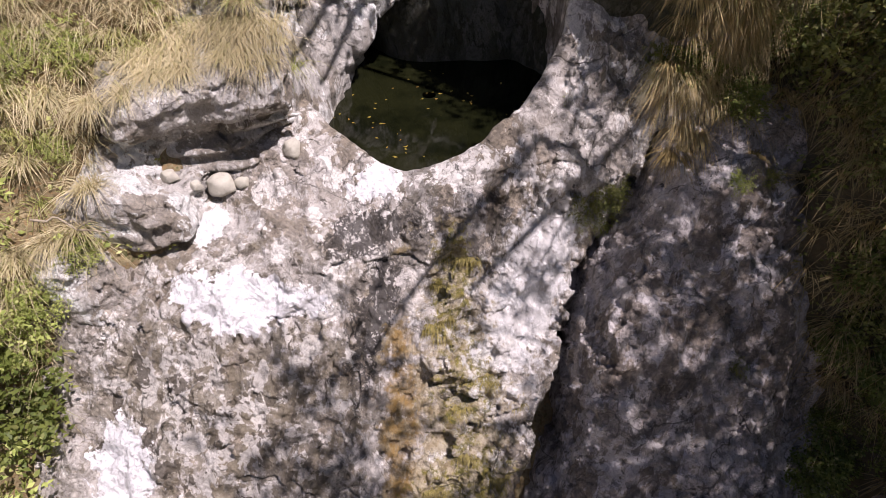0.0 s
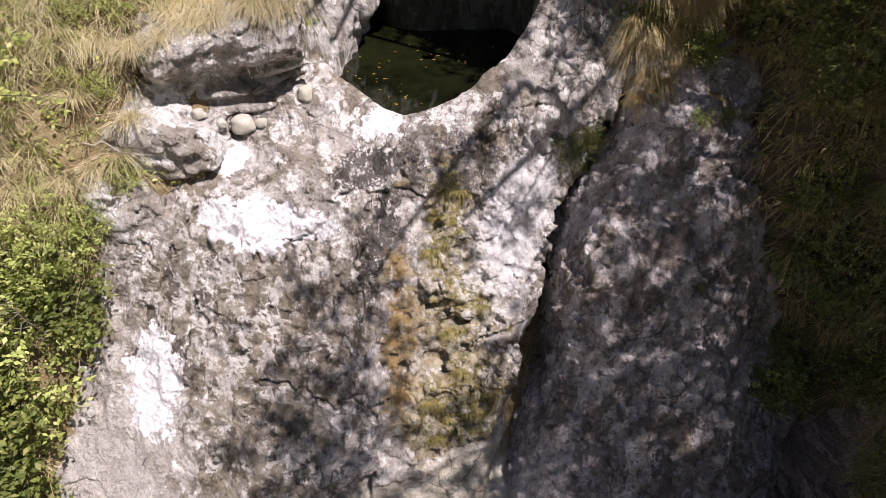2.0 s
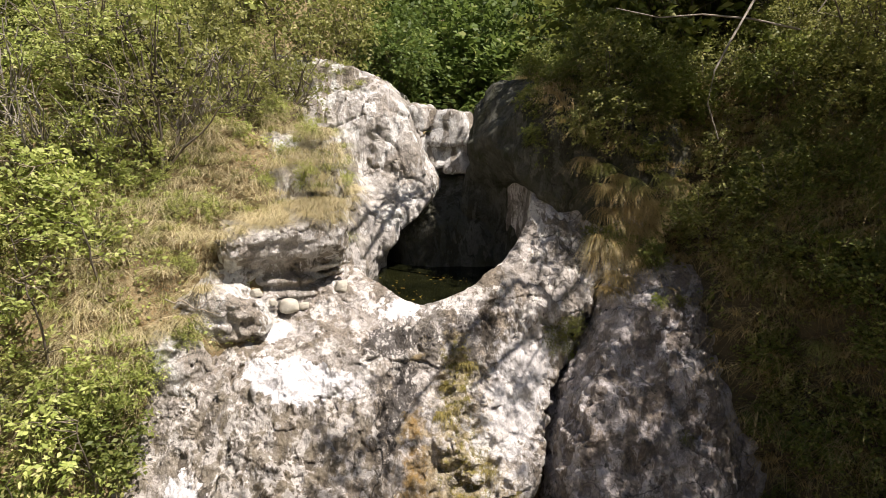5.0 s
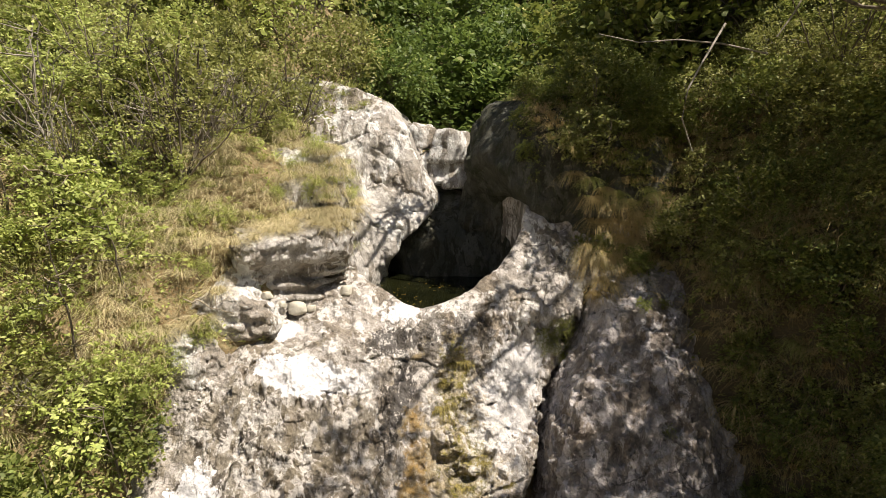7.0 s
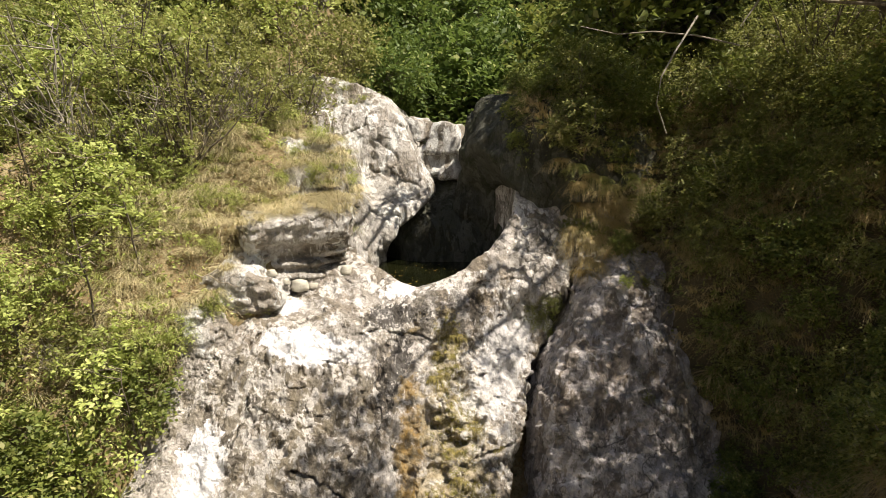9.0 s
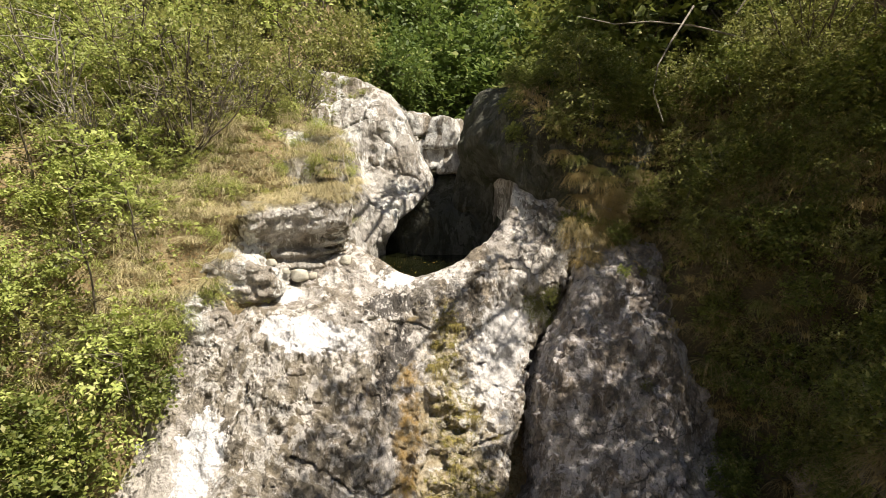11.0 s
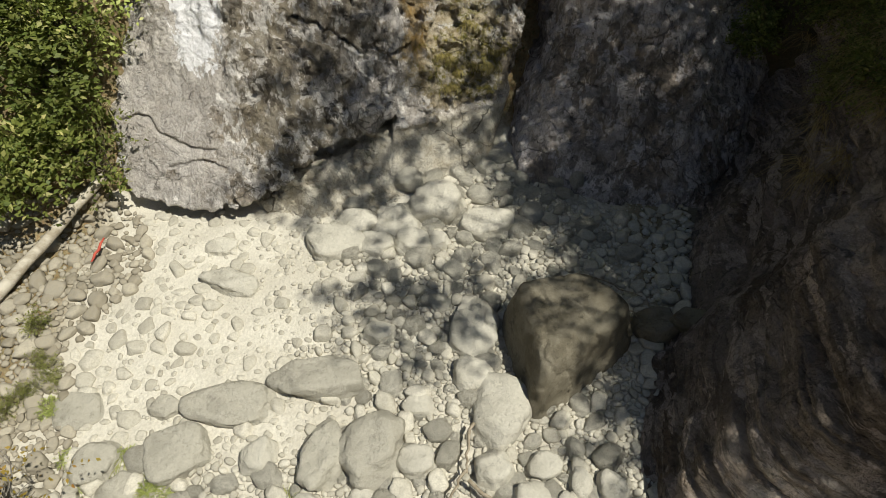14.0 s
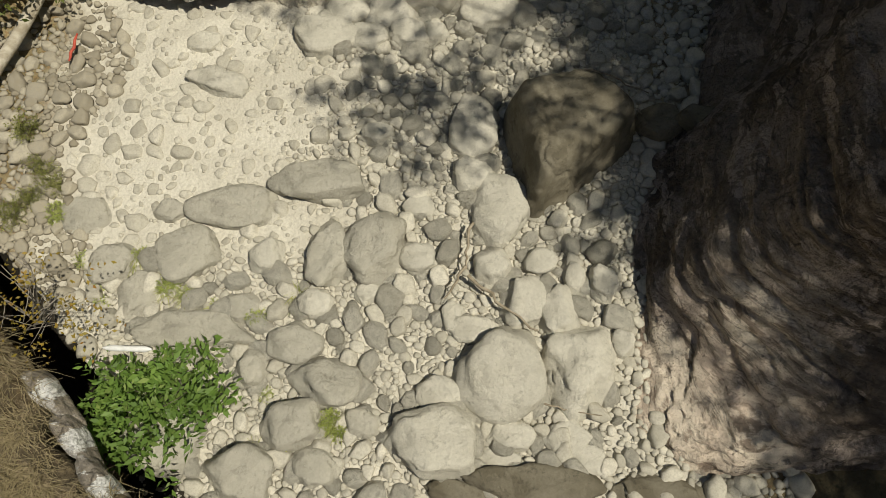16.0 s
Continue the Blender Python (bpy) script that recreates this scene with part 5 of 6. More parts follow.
for x, y, z, nor in scatter(92, (-12, -3.0), (6.9, 17), 0.6, lambda x, y, z: z > 0.7 and not (x > -4.5 and 9.4 < y < 12.8) and (not dry_zone(x, y) or rng.random() < 0.18)):
    s = rng.uniform(0.55, 1.0) * (1 + 0.03 * max(0, y - 9))
    k = rng.random()
    kind = (GREEN if k < 0.25 else GREEN2 if k < 0.55 else OLIVE if k < 0.85 else OLIVE2) if y < 12.5 else (OLIVE if k < 0.25 else OLIVE2 if k < 0.4 else TALL if k < 0.65 else BARE if k < 0.78 else GREEN2)
    # low bushes mostly take the dark leaves, as painted shade
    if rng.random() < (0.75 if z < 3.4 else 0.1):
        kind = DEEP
    plant(kind, x, y, s, z)
for x, y, z, nor in scatter(130, (-18, 12), (16.8, 36), 0.95, lambda x, y, z: not (-1.2 < x < 1.6 and y < 18.8)):
    k = rng.random()
    kind = GREEN2 if k < 0.12 else OLIVE if k < 0.35 else TALL if k < 0.65 else BARE if k < 0.75 else DEEP if k < 0.85 else OLIVE2
    if -3.5 < x < 3.5:
        kind = MID
    elif x >= 3.5:
        # dark leaves give this slope its shade by colour
        kind = DEEP if k < 0.85 else OLIVE
    plant(kind, x, y, rng.uniform(1.4, 2.8), z)
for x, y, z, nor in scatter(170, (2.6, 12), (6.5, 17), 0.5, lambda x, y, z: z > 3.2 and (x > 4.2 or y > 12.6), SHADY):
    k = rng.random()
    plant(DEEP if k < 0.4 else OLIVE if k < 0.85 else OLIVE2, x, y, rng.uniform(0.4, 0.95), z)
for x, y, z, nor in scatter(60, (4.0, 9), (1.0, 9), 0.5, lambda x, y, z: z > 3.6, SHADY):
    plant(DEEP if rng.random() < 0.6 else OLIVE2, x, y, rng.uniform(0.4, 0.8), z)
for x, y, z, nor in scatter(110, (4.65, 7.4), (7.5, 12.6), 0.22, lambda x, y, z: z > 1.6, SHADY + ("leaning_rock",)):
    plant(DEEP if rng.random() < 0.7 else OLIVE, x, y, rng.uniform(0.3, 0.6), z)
for x, y, s in ((2.5, 12.5, 0.3), (2.9, 12.4, 0.35), (3.2, 12.6, 0.4), (2.7, 12.9, 0.4), (3.4, 12.1, 0.35)):
    plant(DEEP, x, y, s)
for x, y, z, nor in scatter(80, (4.8, 8.4), (6.2, 11.5), 0.28, lambda x, y, z: z > 2.0, SHADY):
    plant(OLIVE if rng.random() < 0.45 else DEEP, x, y, rng.uniform(0.3, 0.6), z, 25)
plant(TALL, -5.1, 12.6, 1.5)
plant(TALL, -5.7, 13.0, 1.4)
for x, y, s in ((-6.3, 11.2, 1.3), (-7.2, 11.8, 1.5), (-5.6, 11.6, 1.1), (-6.6, 12.8, 1.5), (-4.6, 12.4, 1.0), (-4.3, 13.6, 1.1), (-8.0, 12.5, 1.6), (-5.2, 14.6, 1.4)):
    plant(BARE, x, y, s)

for x, y, s in ((2.2, 13.6, 0.45), (2.9, 13.4, 0.55), (3.6, 13.5, 0.6), (1.6, 14.6, 0.4), (2.5, 14.6, 0.6), (3.4, 14.6, 0.7), (4.3, 14.2, 0.7), (2.9, 15.8, 0.7), (4.0, 15.6, 0.8), (1.9, 16.0, 0.6), (3.5, 12.9, 0.5), (4.2, 12.7, 0.6)):
    plant(DEEP, x, y, s)
for x, z, s, kind in ((1.95, 4.15, 0.34, OLIVE), (2.1, 4.4, 0.32, OLIVE), (1.8, 4.0, 0.25, OLIVE2), (2.0, 3.9, 0.16, GREEN2), (3.25, 5.0, 0.16, GREEN), (3.75, 5.0, 0.2, OLIVE), (3.35, 3.3, 0.16, OLIVE), (1.4, 5.5, 0.12, GREEN), (4.9, 3.9, 0.3, DEEP), (4.8, 4.3, 0.3, DEEP)):
    y = front(x, z)
    plant(kind, x, y + 0.04, s, z, 35)
for k in range(26):
    x, z = rng.uniform(1.5, 4.6), rng.uniform(7.0, 8.7)
    plant(DEEP if rng.random() < 0.6 else OLIVE, x, front(x, z) + 0.05, rng.uniform(0.25, 0.5), z, 40)

for x, y, s in ((-4.75, 9.6, 0.6), (-5.2, 9.2, 0.75), (-4.3, 10.0, 0.4), (-3.85, 10.35, 0.3)):
    plant(GREEN if s > 0.65 else GREEN2, x, y, s)


for x, y, s in ((-2.5, 16.9, 1.2), (-1.9, 17.6, 1.3), (-3.2, 16.4, 1.1), (-1.5, 18.3, 1.4), (-2.8, 17.9, 1.4)):
    plant(MID if x > -2.2 else OLIVE, x, y, s)
for x, y, z, nor in scatter(34, (-5.2, -2.0), (10.6, 13.6), 0.34, lambda x, y, z: z > 5.4, ("ground", "rock_pillar")):
    plant(GREEN2 if rng.random() < 0.6 else OLIVE, x, y, rng.uniform(0.16, 0.34), z)


# old shrubs with many bare stems fanning from one base
def stem_shrub(x, y, tall, count, seed, leaf, lean=0.0):
    rng = np.random.default_rng(seed)
    z = drop(x, y)[0]
    r = root("stem_shrub", Matrix(), "old shrub with dark bare stems fanning out and sparse leaves", "shrub", "old shrubs on the slopes")
    pieces = []
    for k in range(count):
        a = rng.uniform(0, 2 * math.pi)
        tip = np.array([x + math.cos(a) * rng.uniform(0.2, 0.75) * tall + lean * tall, y + math.sin(a) * rng.uniform(0.1, 0.45) * tall - 0.2 * tall, z + tall * rng.uniform(0.55, 1.0)])
        line = bent((x + rng.normal(0, 0.12), y + rng.normal(0, 0.1), z - 0.15), tip, rng, 10, 0.16)
        child(mesh_object("stem", *tube(line, np.linspace(rng.uniform(0.016, 0.034), 0.006, 10), 6), BARK), r)
        for q in range(4):
            j = line[rng.integers(3, 10)]
            e = j + np.array([rng.normal(0, 0.35), rng.normal(-0.1, 0.3), rng.uniform(0, 0.4)])
            w = bent(j, e, rng, 6, 0.3)
            child(mesh_object("twig", *tube(w, np.linspace(0.009, 0.003, 6), 4), BARK), r)
            pieces.append(sprays(w[3:], np.repeat([e - j], 3, 0) + rng.normal(0, 0.2, (3, 3)), 5, 0.22, 0.075, rng))
    child(mesh_object("foliage", *join(pieces), leaf, False), r)


stem_shrub(-4.75, 11.9, 2.0, 15, 141, LEAF_OLIVE)
stem_shrub(-6.1, 12.6, 2.3, 10, 142, LEAF_OLIVE)
stem_shrub(7.4, 13.0, 2.2, 14, 143, LEAF_OLIVE)
stem_shrub(8.4, 12.2, 2.2, 8, 144, LEAF_OLIVE)


# saplings with dark stems on the sunny bank
def sapling(x, y, tall, seed):
    rng = np.random.default_rng(seed)
    z = drop(x, y)[0]
    r = root("sapling", Matrix(), "slender sapling with a dark stem and light green leaves", "tree", "saplings on the sunny bank")
    line = bent((x, y, z - 0.1), (x + rng.normal(0, 0.15), y - 0.35 * tall * rng.uniform(0.4, 1), z + tall), rng, 12, 0.1)
    child(mesh_object("stem", *tube(line, np.linspace(0.022, 0.006, 12), 6), BARK), r)
    pieces = []
    for k in range(11):
        j = line[rng.integers(3, 12)]
        e = j + np.array([rng.normal(0, 0.4), rng.normal(-0.1, 0.3), rng.uniform(-0.05, 0.3)])
        w = bent(j, e, rng, 6, 0.2)
        child(mesh_object("twig", *tube(w, np.linspace(0.008, 0.003, 6), 4), BARK), r)
        pieces.append(sprays(w[2:], np.repeat([e - j], 4, 0) + rng.normal(0, 0.2, (4, 3)), 9, 0.28, 0.085, rng))
    child(mesh_object("foliage", *join(pieces), LEAF_GREEN, False), r)


for k, (x, y, tall) in enumerate(((-5.3, 9.4, 2.3), (-6.2, 9.0, 1.8), (-4.9, 10.2, 1.6), (-6.8, 10.4, 2.2), (-4.5, 9.0, 1.5), (-7.6, 9.6, 2.4), (-5.8, 11.6, 2.0), (-5.0, 8.3, 1.7), (-6.6, 8.2, 1.9), (-8.4, 11.0, 2.4))):
    sapling(x, y, tall, 60 + k)

# grass
rng = np.random.default_rng(31)


def ground_tufts(n, xr, yr, gap, wanted, on=("ground",)):
    return [(x, y, z - 0.02) for x, y, z, _ in scatter(n, xr, yr, gap, wanted, on)]


dry = ground_tufts(430, (-6.2, -2.4), (9.0, 15.8), 0.08, lambda x, y, z: dry_zone(x, y) and math.sin(3.1 * x + 1.7 * y) + math.sin(4.3 * y - 2.2 * x) > -0.5)
dry += ground_tufts(240, (-4.6, -1.75), (11.5, 13.9), 0.09, lambda x, y, z: 6.0 < z < 8.1 and x < -1.85 and math.sin(5 * x + 2 * y) + math.sin(9 * z) > -0.3, ("ledge_rock", "rock_pillar"))
dry += ground_tufts(80, (-10, -3), (7, 17), 0.3, lambda x, y, z: z > 0.8)
grass = mesh_object("grass", *tuft_blades(dry, 46, 0.42, 0.0055, rng, 1.05), GRASS_DRY, False)
tagged(grass, "dry straw-coloured grass on the sunny bank", "grass", kind="stuff")
mixed = ground_tufts(260, (-7, -1.9), (8.5, 16), 0.16, lambda x, y, z: z > 1.5, ("ground", "rock_pillar"))
grass = mesh_object("grass", *tuft_blades(mixed, 40, 0.42, 0.006, rng, 0.95), GRASS_GREEN, False)
tagged(grass, "yellow-green grass on the sunny bank", "grass", kind="stuff")
brown = ground_tufts(900, (1.6, 9), (6, 16), 0.09, lambda x, y, z: z > 3.4 and (x > 3.0 or y > 12.3), SHADY)
brown += ground_tufts(160, (3.6, 8), (1.0, 8), 0.18, lambda x, y, z: z > 3.6, SHADY)
brown += ground_tufts(460, (4.5, 8.2), (6.0, 12), 0.09, lambda x, y, z: z > 1.6, SHADY)
grass = mesh_object("grass", *tuft_blades(brown, 40, 0.5, 0.006, rng, 1.05, bias=(-0.3, -0.35, 0)), GRASS_BROWN, False)
tagged(grass, "long brown grass hanging from the shady bank", "grass", kind="stuff")
near = []
for k in range(1500):
    x, y = rng.uniform(-5.8, -2.0), rng.uniform(-1.5, 2.8)
    z, nor, what = drop(x, y)
    if what == "bank_rock" and z > 0.9:
        near.append((x, y, z - 0.02))
grass = mesh_object("grass", *tuft_blades(near, 34, 0.28, 0.005, rng, 0.9, 0.12), leaf_material("matted_grass", (0.24, 0.20, 0.11), (0.34, 0.28, 0.16), (0.16, 0.13, 0.06), 0.25), False)
tagged(grass, "matted dry grass on the bank above the gully", "grass", kind="stuff")


def tuft(x, y, z, size, material, label, count=190, sag=0.95, bias=(0, -0.35, 0)):
    v, f = tuft_blades([(0, 0, 0)], count, size, 0.0055, rng, sag, 0.08 * size / 0.4, bias)
    ob = mesh_object("grass_tuft", v, f, material, False)
    ob.matrix_world = pose(x, y, z, 0, 0, 0)
    return tagged(ob, label, "grass", "grass tufts on the rocks")


GRASS_GOLD = leaf_material("golden_grass", (0.22, 0.16, 0.06), (0.32, 0.235, 0.10), (0.16, 0.15, 0.05), 0.3)


def rock_tuft(x, y, size, material, label, top=40.0, **more):
    return tuft(x, y, drop(x, y, top)[0] - 0.02, size, material, label, **more)


for x, y, s in ((-2.75, 11.5, 0.34), (-2.35, 11.6, 0.26), (-3.3, 11.2, 0.4), (-3.05, 11.45, 0.36), (-3.6, 11.1, 0.42), (-3.75, 10.7, 0.42), (-3.95, 10.5, 0.45), (-3.0, 11.8, 0.4), (-4.2, 10.4, 0.45), (-2.2, 12.2, 0.3), (-3.85, 11.35, 0.36), (-4.1, 11.2, 0.4), (-4.35, 10.75, 0.42), (-4.5, 10.2, 0.4)):
    rock_tuft(x, y, s, GRASS_DRY, "tuft of dry straw-coloured grass on the ledge rock")
for x, y, s in ((2.62, 11.75, 0.34), (2.8, 11.85, 0.26), (3.6, 11.7, 0.2)):
    rock_tuft(x, y, s, GRASS_GOLD, "tuft of long golden-brown grass over the crevice", count=150, sag=1.25, bias=(-0.1, -0.6, 0))
for x, y in ((-1.75, 2.97), (-3.34, 3.05), (-3.75, 3.44), (-1.32, 1.59), (-1.2, 1.47), (-2.08, 1.27), (-3.07, 2.97), (-2.71, 2.8)):
    rock_tuft(x, y, 0.2, GRASS_GREEN, "small green grass tuft between the stones", count=60, sag=0.6)

# moss curtains hanging in the run
MOSS = leaf_material("moss", (0.22, 0.18, 0.05), (0.36, 0.30, 0.10), (0.13, 0.125, 0.03), 0.15)
rng = np.random.default_rng(52)
for k in range(18):
    x, z = rng.normal(0.25, 0.42), rng.choice([1.35, 1.75, 2.3, 2.65, 3.0, 3.45, 3.9]) + rng.normal(0, 0.1)
    if z > 3.3:
        x = 0.1 + (x - 0.25) * 0.4
    v, f = tuft_blades(np.array([(q * 0.07, 0, rng.normal(0, 0.035)) for q in range(-int(rng.integers(1, 3)), int(rng.integers(1, 4)))]), 46, 0.085, 0.006, rng, 2.0, 0.035, (0, -0.35, 0))
    ob = mesh_object("moss_curtain", v, f, MOSS, False)
    ob.matrix_world = pose(x, front(x, z, 5.0) + 0.03, z, 0, 0, rng.uniform(-15, 15))
    tagged(ob, "olive-yellow moss hanging from a wet ledge", "moss", "moss curtains in the run")
# clumps hanging over the top of the leaning rock
for x, z, s in ((2.3, 7.2, 0.35), (2.9, 6.9, 0.4), (3.1, 6.85, 0.4), (3.8, 6.9, 0.4), (4.0, 6.8, 0.35), (3.35, 5.95, 0.5), (3.55, 5.9, 0.45), (2.8, 5.3, 0.35), (2.95, 5.25, 0.3), (4.6, 6.3, 0.45), (5.7, 7.25, 0.5), (5.55, 7.4, 0.45), (3.1, 5.7, 0.5), (3.3, 5.6, 0.45), (3.6, 6.1, 0.5), (5.0, 5.6, 0.4), (5.4, 4.7, 0.4), (4.1, 6.5, 0.5), (4.3, 6.45, 0.45), (2.6, 7.1, 0.35), (4.7, 5.9, 0.4)):
    y = front(x, z, 5.5)
    tuft(x, y + 0.05, z, s, GRASS_BROWN if rng.random() < 0.7 else GRASS_GREEN, "clump of brown grass hanging down the shady bank", count=170, sag=1.5, bias=(-0.05, -0.55, 0))
for k in range(24):
    x, z = rng.uniform(2.5, 4.5), rng.uniform(5.4, 6.8)
    y = front(x, z, 5.5)
    tuft(x, y + 0.05, z, rng.uniform(0.35, 0.55), GRASS_DRY if k % 6 == 0 else GRASS_BROWN, "clump of brown grass hanging down the shady bank", count=150, sag=1.5, bias=(-0.05, -0.6, 0))
# herbs between the stones
for x, y in ((-3.68, 3.47), (-3.28, 3.1), (-2.7, 2.84), (-2.17, 2.66), (-3.07, 2.94), (-4.38, 3.39), (-4.16, 3.12), (-1.29, 1.53), (-1.78, 1.27), (-2.02, 1.8), (-4.05, 2.91), (-1.19, 1.38), (-4.83, 4.0)):
    plant(GREEN if rng.random() < 0.5 else GREEN2, x, y, rng.uniform(0.10, 0.17))
for x, y in ((-5.04, 4.6), (-5.14, 4.12), (-5.23, 3.93), (-4.9, 4.4), (-5.3, 5.0)):
    plant(OLIVE, x, y, rng.uniform(0.16, 0.26))

# shrub and yellow bush at the gully
SHRUB = make_bush("gully_shrub", 9, 9, 260, 11, 0.125, leaf_material("fresh_green_leaves", (0.12, 0.21, 0.04), (0.19, 0.30, 0.06), (0.28, 0.36, 0.10)), BARK, "fresh green shrub growing between boulders at the gully", stem_r=0.012, narrow=0.45)
SHRUB.scale = (0.85, 0.85, 0.6)
SHRUB.matrix_basis = pose(-3.1, 1.75, 0.05) @ Matrix.Diagonal((0.85, 0.85, 0.6, 1))
YEL = make_bush("yellow_bush", 10, 6, 60, 8, 0.055, LEAF_YELLOW, BARK_PALE, "thin bush with yellow autumn leaves on the bank")
YEL.scale = (0.95, 0.95, 0.8)
YEL.matrix_basis = pose(-4.4, 2.55, 0.7) @ Matrix.Diagonal((0.95, 0.95, 0.8, 1))

# ---- trees on the shady bank: they throw the broken shade ----
def shade_tree(x, y, lean, reach, seed, label, accept, leaf_size=0.135, clumps=60, per_clump=7):
    rng = np.random.default_rng(seed)
    z = drop(x, y)[0]
    r = root("tree", Matrix(), label, "tree", "trees on the shady bank")
    top = np.array([x + lean[0], y + lean[1], z + lean[2]])
    line = bent((x, y, z - 0.3), top, rng, 12, 0.12)
    child(mesh_object("trunk", *tube(line, np.linspace(0.16, 0.05, 12), 9), BARK), r)
    pieces = []
    made, tries = 0, 0
    while made < clumps and tries < clumps * 40:
        tries += 1
        c = np.array([rng.uniform(*reach[0]), rng.uniform(*reach[1]), rng.uniform(*reach[2])])
        if rng.random() > accept(*c):
            continue
        made += 1
        pts, d = crown_points(rng, per_clump, c, (0.55, 0.55, 0.35))
        pieces.append(sprays(pts, d, 13, 0.45, leaf_size, rng))
        if made % 3 == 0:
            j = line[rng.integers(4, 12)]
            limb = bent(j, c, rng, 9, 0.2)
            child(mesh_object("limb", *tube(limb, np.linspace(0.045, 0.01, 9), 5), BARK), r)
    child(mesh_object("foliage", *join(pieces), LEAF_GREEN, False), r)
    return r


def shade(x, y, z):
    """How thick the crowns stand over a place."""
    edge = x - np.interp(y, [-4, -2.2, -1.2, -0.3, 0.6, 2, 3, 4, 5, 7, 8.5, 11, 13], [9.0, 8.75, 8.5, 7.85, 7.15, 7.0, 6.9, 6.8, 6.4, 6.0, 5.6, 4.2, 2.5])
    thick = 0.0 if edge < 0 else min(0.58, 0.12 + 1.3 * edge) if y < 3 else min(1.0 if y < 5.4 else 0.5 if y < 7.2 else 0.5 if edge > 1.3 and y < 9.3 else 0.15, 0.08 + (0.36 if y > 6.9 else 0.9) * edge)
    if x > 8.3 and y > 6.0:
        thick = min(thick, 0.2)
    if y > 11.3 and edge > 0.7 and x < 6.0:
        thick = max(thick, 0.85)
    for cx, cy, r, most in ((3.0, 6.4, 1.1, 0.2), (3.4, 4.3, 0.5, 0.3), (3.7, 5.2, 0.8, 0.3), (5.0, 2.7, 0.8, 0.45), (6.6, 2.1, 0.7, 0.16), (4.0, 9.3, 0.45, 0.22), (2.9, 8.6, 0.4, 0.25), (5.9, 6.3, 0.5, 0.15), (7.6, 8.0, 0.7, 0.45)):
        if math.hypot(x - cx, y - cy) < r:
            thick = max(thick, most)
    return thick


shade_tree(8.6, 2.2, (-1.5, 0.6, 3.4), ((3.6, 12), (-4.0, 5.0), (11.4, 12.8)), 5, "broad tree leaning from the shady bank over the gorge", shade, clumps=470, per_clump=8)
shade_tree(10.2, 8.0, (-1.2, 0.2, 3.2), ((2.4, 12), (4.0, 14.0), (11.6, 13.2)), 6, "leafy tree on the shady bank above the pool", shade, clumps=470, per_clump=8)

shade_tree(9.5, 18.5, (-1.4, 0.4, 4.5), ((2.5, 12), (14.0, 26.0), (16.5, 19.0)), 7, "tall leafy tree on the slope above the pool", lambda x, y, z: 0.9 if x > 6.2 + 0.1 * (y - 14) else 0.0, clumps=230, per_clump=8, leaf_size=0.17)

# two long limbs of the tree above the pool, which streak the lip with shade
canopy = bpy.data.objects["tree.001"]
rng = np.random.default_rng(63)
for places, wide in ((((-0.87, 10.1, 3.27), (-0.49, 10.57, 3.69), (0.12, 11.11, 4.34), (0.53, 11.41, 4.68), (1.1, 11.9, 5.2)), 0.045),
                     (((0.31, 10.78, 3.71), (0.73, 11.12, 3.98), (1.27, 11.6, 4.29), (1.59, 11.64, 4.72), (2.31, 12.14, 5.27)), 0.06),
                     (((-2.1, 12.3, 5.5), (-1.9, 12.8, 5.8), (-1.7, 13.2, 6.1), (-1.4, 13.7, 6.5), (-0.9, 14.2, 7.0)), 0.045),
                     (((-1.7, 12.9, 5.3), (-1.5, 13.3, 5.6), (-1.3, 13.8, 5.9), (-1.0, 14.2, 6.4), (-0.5, 14.6, 6.9)), 0.05)):
    line = [Vector(p) + SUN_WAY * ((11.3 + 0.25 * k - p[2]) / SUN_WAY.z) for k, p in enumerate(places)]
    line += [line[-1].lerp(Vector((9.2, 8.3, 12.0)), q) for q in (0.35, 0.7, 1.0)]
    line = np.array([v[:] for v in line])
    child(mesh_object("limb", *tube(line, np.linspace(wide * 0.6, wide * 1.5, len(line)), 7), BARK), canopy)
    for k in range(5):
        j = line[rng.integers(1, 5)]
        e = j + np.array([rng.uniform(-0.9, 0.1), rng.uniform(-0.7, 0.5), rng.uniform(-0.1, 0.4)])
        child(mesh_object("limb", *tube(bent(j, e, rng, 7, 0.25), np.linspace(0.02, 0.008, 7), 5), BARK), canopy)
        if places[0][2] > 5:
            child(mesh_object("foliage", *sprays(np.repeat([j], 5, 0), rng.normal(0, 1, (5, 3)), 8, 0.4, 0.12, rng), LEAF_GREEN, False), canopy)

# low growth covering the slopes
rng = np.random.default_rng(91)


def undergrowth(n, xr, yr, wanted, size, material, label, lift=0.16):
    x, y = rng.uniform(*xr, n).astype(np.float32), rng.uniform(*yr, n).astype(np.float32)
    z = land(x, y)
    keep = wanted(x, y, z)
    c = np.stack([x, y, z], 1)[keep] + rng.uniform(0, 1, (keep.sum(), 3)) ** 2 * np.array([0, 0, lift])
    d = rng.normal(0, 1, c.shape) + np.array([0, -0.3, 0.5])
    ob = mesh_object("undergrowth", *sprays(c, d, 7, 0.16, size, rng), material, False)
    return tagged(ob, label, "undergrowth", kind="stuff")


def patchy(x, y, seed):
    return fbm(x, y, 0 * x, 1.1, 3, seed) > 0.0


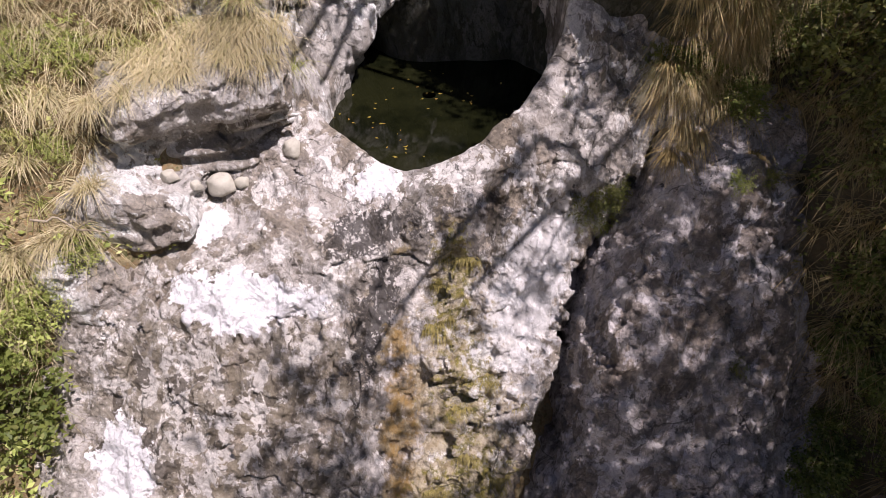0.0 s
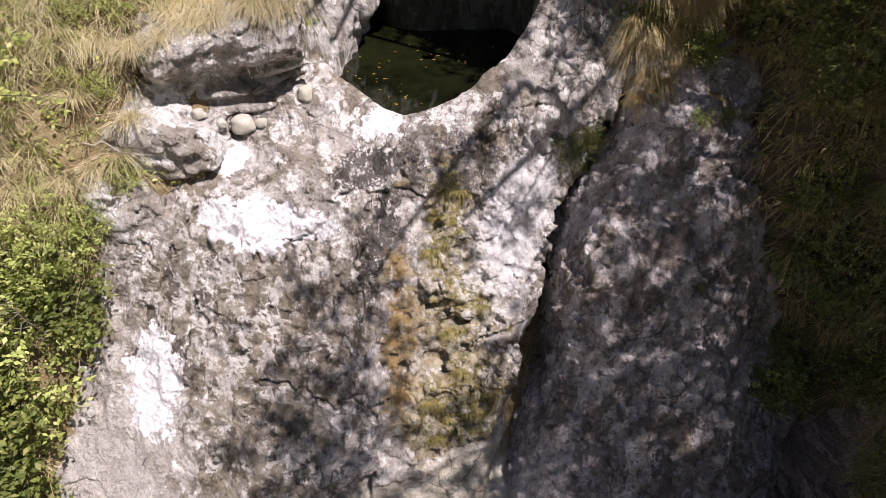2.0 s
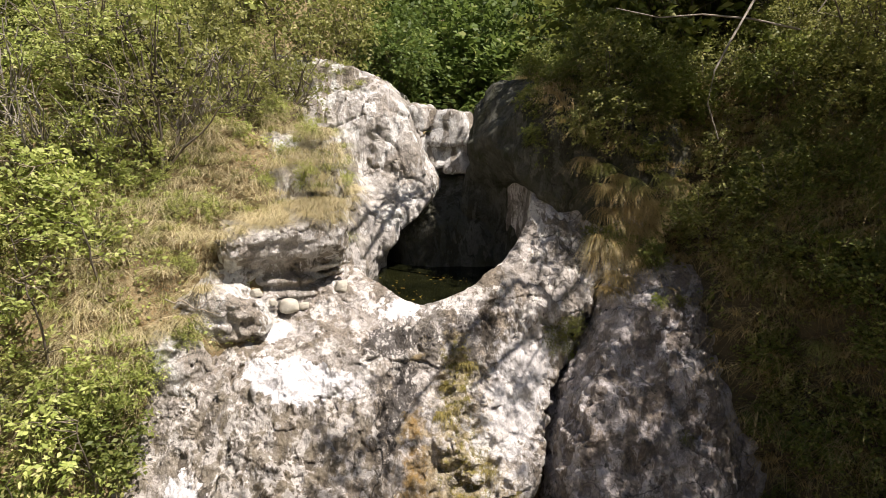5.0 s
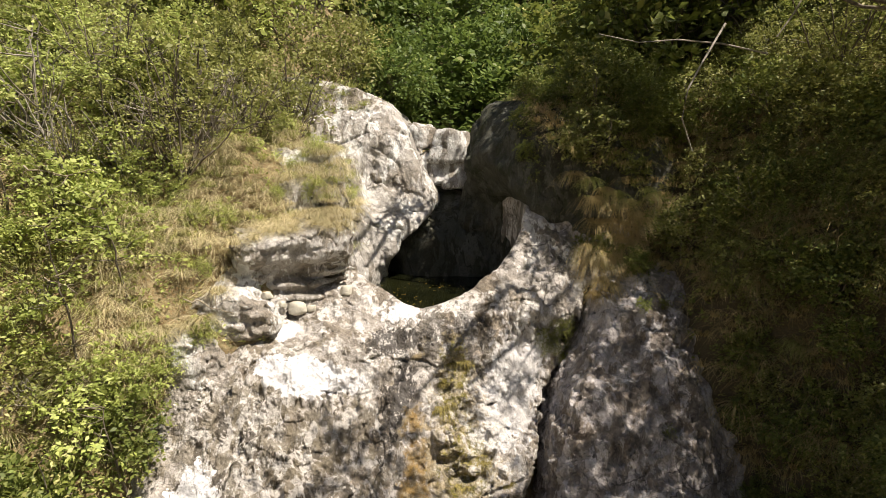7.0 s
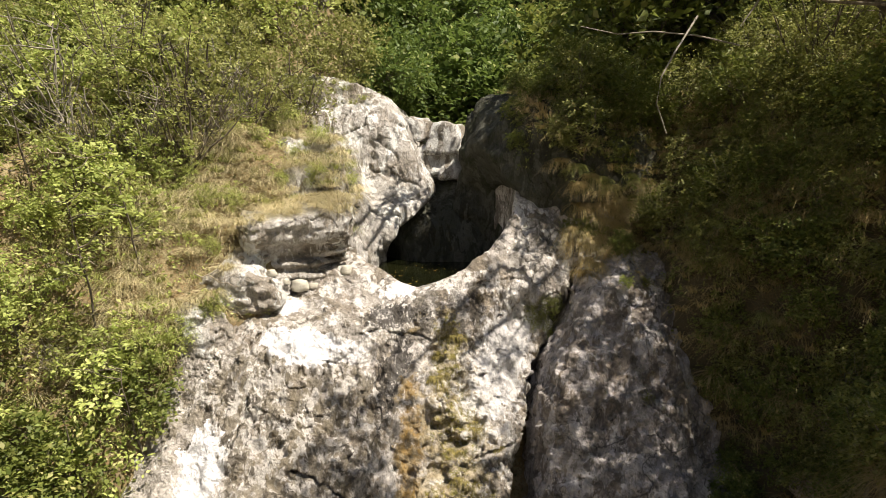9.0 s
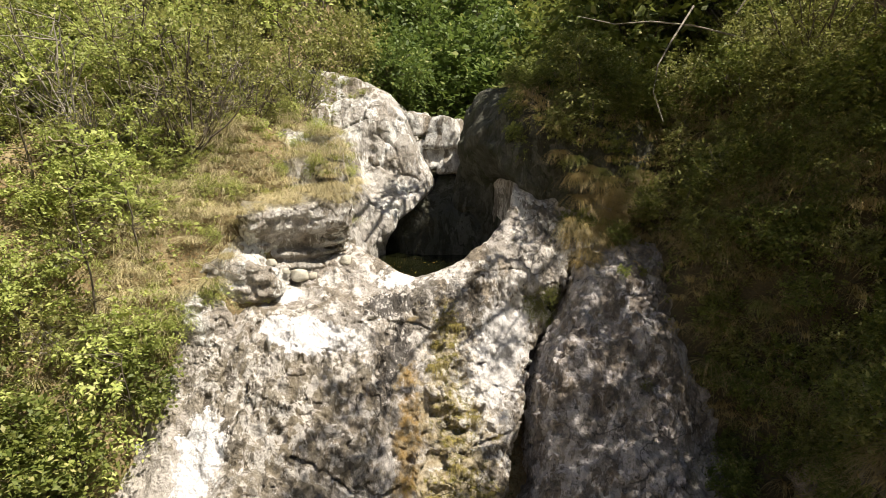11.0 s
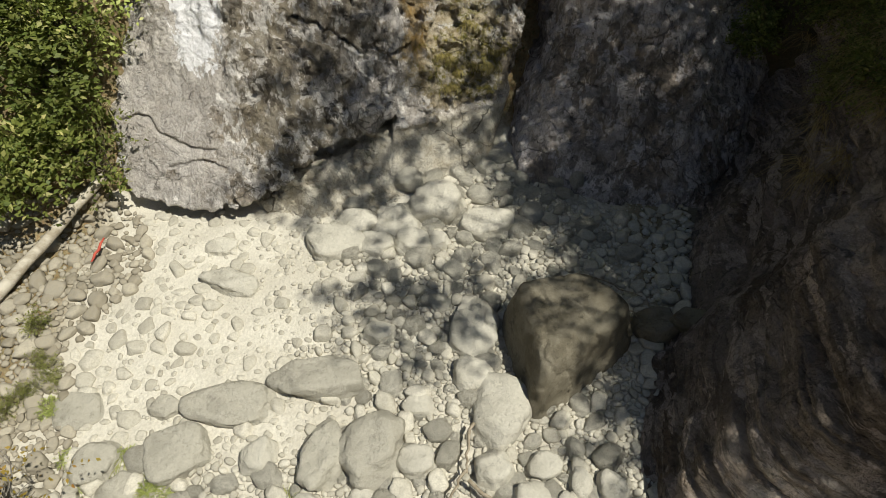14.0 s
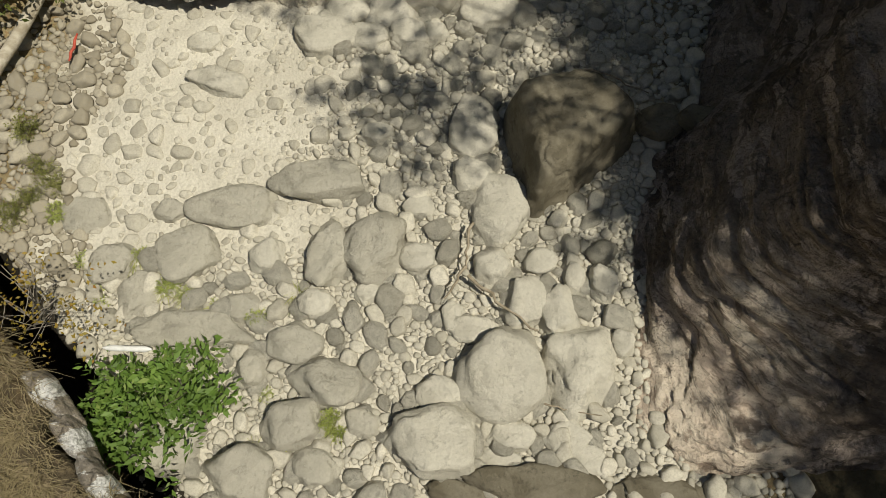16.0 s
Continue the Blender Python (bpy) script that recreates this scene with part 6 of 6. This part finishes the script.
undergrowth(4500, (-9.5, -2.6), (6.6, 17), lambda x, y, z: (z > 0.55) & patchy(x, y, 5), 0.07, LEAF_GREEN, "small bright green herbs covering the sunny bank")
undergrowth(3000, (-9.5, -2.6), (6.9, 17), lambda x, y, z: (z > 0.9) & ~patchy(x, y, 5), 0.06, LEAF_OLIVE, "small olive and dry herbs covering the sunny bank")
undergrowth(9000, (2.5, 9), (5.5, 17), lambda x, y, z: (z > 1.2) & patchy(x, y, 6), 0.075, LEAF_SHADED, "small dark herbs covering the shady bank")

# pale bare twigs hanging from the shady bank
rng = np.random.default_rng(44)
for pts, w in (([(3.9, 10.3, 9.5), (3.46, 9.9, 8.91), (3.2, 9.7, 8.5), (3.15, 9.7, 8.1), (3.33, 9.7, 7.66)], 0.014), ([(4.8, 9.3, 10.4), (4.39, 9.0, 9.81), (4.2, 9.0, 9.4), (4.0, 9.0, 9.09)], 0.016), ([(4.9, 11, 9.2), (3.98, 10.5, 9.25), (3.3, 10.5, 9.3), (2.72, 10.5, 9.25), (2.12, 10.5, 9.36)], 0.012)):
    tw = mesh_object("hanging_branch", *tube(np.array(pts), np.linspace(w * 1.3, w * 0.5, len(pts)), 6), BARK_PALE)
    tagged(tw, "thin pale bare branch hanging from the shady bank", "branch")
rng = np.random.default_rng(45)
for k, (a, b) in enumerate((((-6.6, 10.2, 6.9), (-5.6, 9.7, 7.4)), ((-6.3, 10.0, 7.3), (-5.2, 10.0, 7.2)), ((-5.9, 9.6, 5.7), (-5.2, 9.3, 5.55)), ((-7.0, 10.6, 8.0), (-6.0, 10.4, 8.5)), ((-5.3, 9.0, 5.9), (-4.75, 8.9, 6.3)), ((-4.1, 10.1, 5.3), (-3.4, 10.3, 5.05)))):
    line = bent(a, b, rng, 9, 0.3)
    dead = root("dead_branch", Matrix(), "pale dead branch with bare twigs caught in the bushes", "branch", "dead branches on the sunny bank")
    child(mesh_object("stick", *tube(line, np.linspace(0.014, 0.005, 9), 6), TWIG), dead)
    for q in (3, 5, 6):
        e = line[q] + rng.normal(0, 0.18, 3)
        child(mesh_object("twig", *tube(bent(line[q], e, rng, 5, 0.3), np.linspace(0.006, 0.003, 5), 4), TWIG), dead)
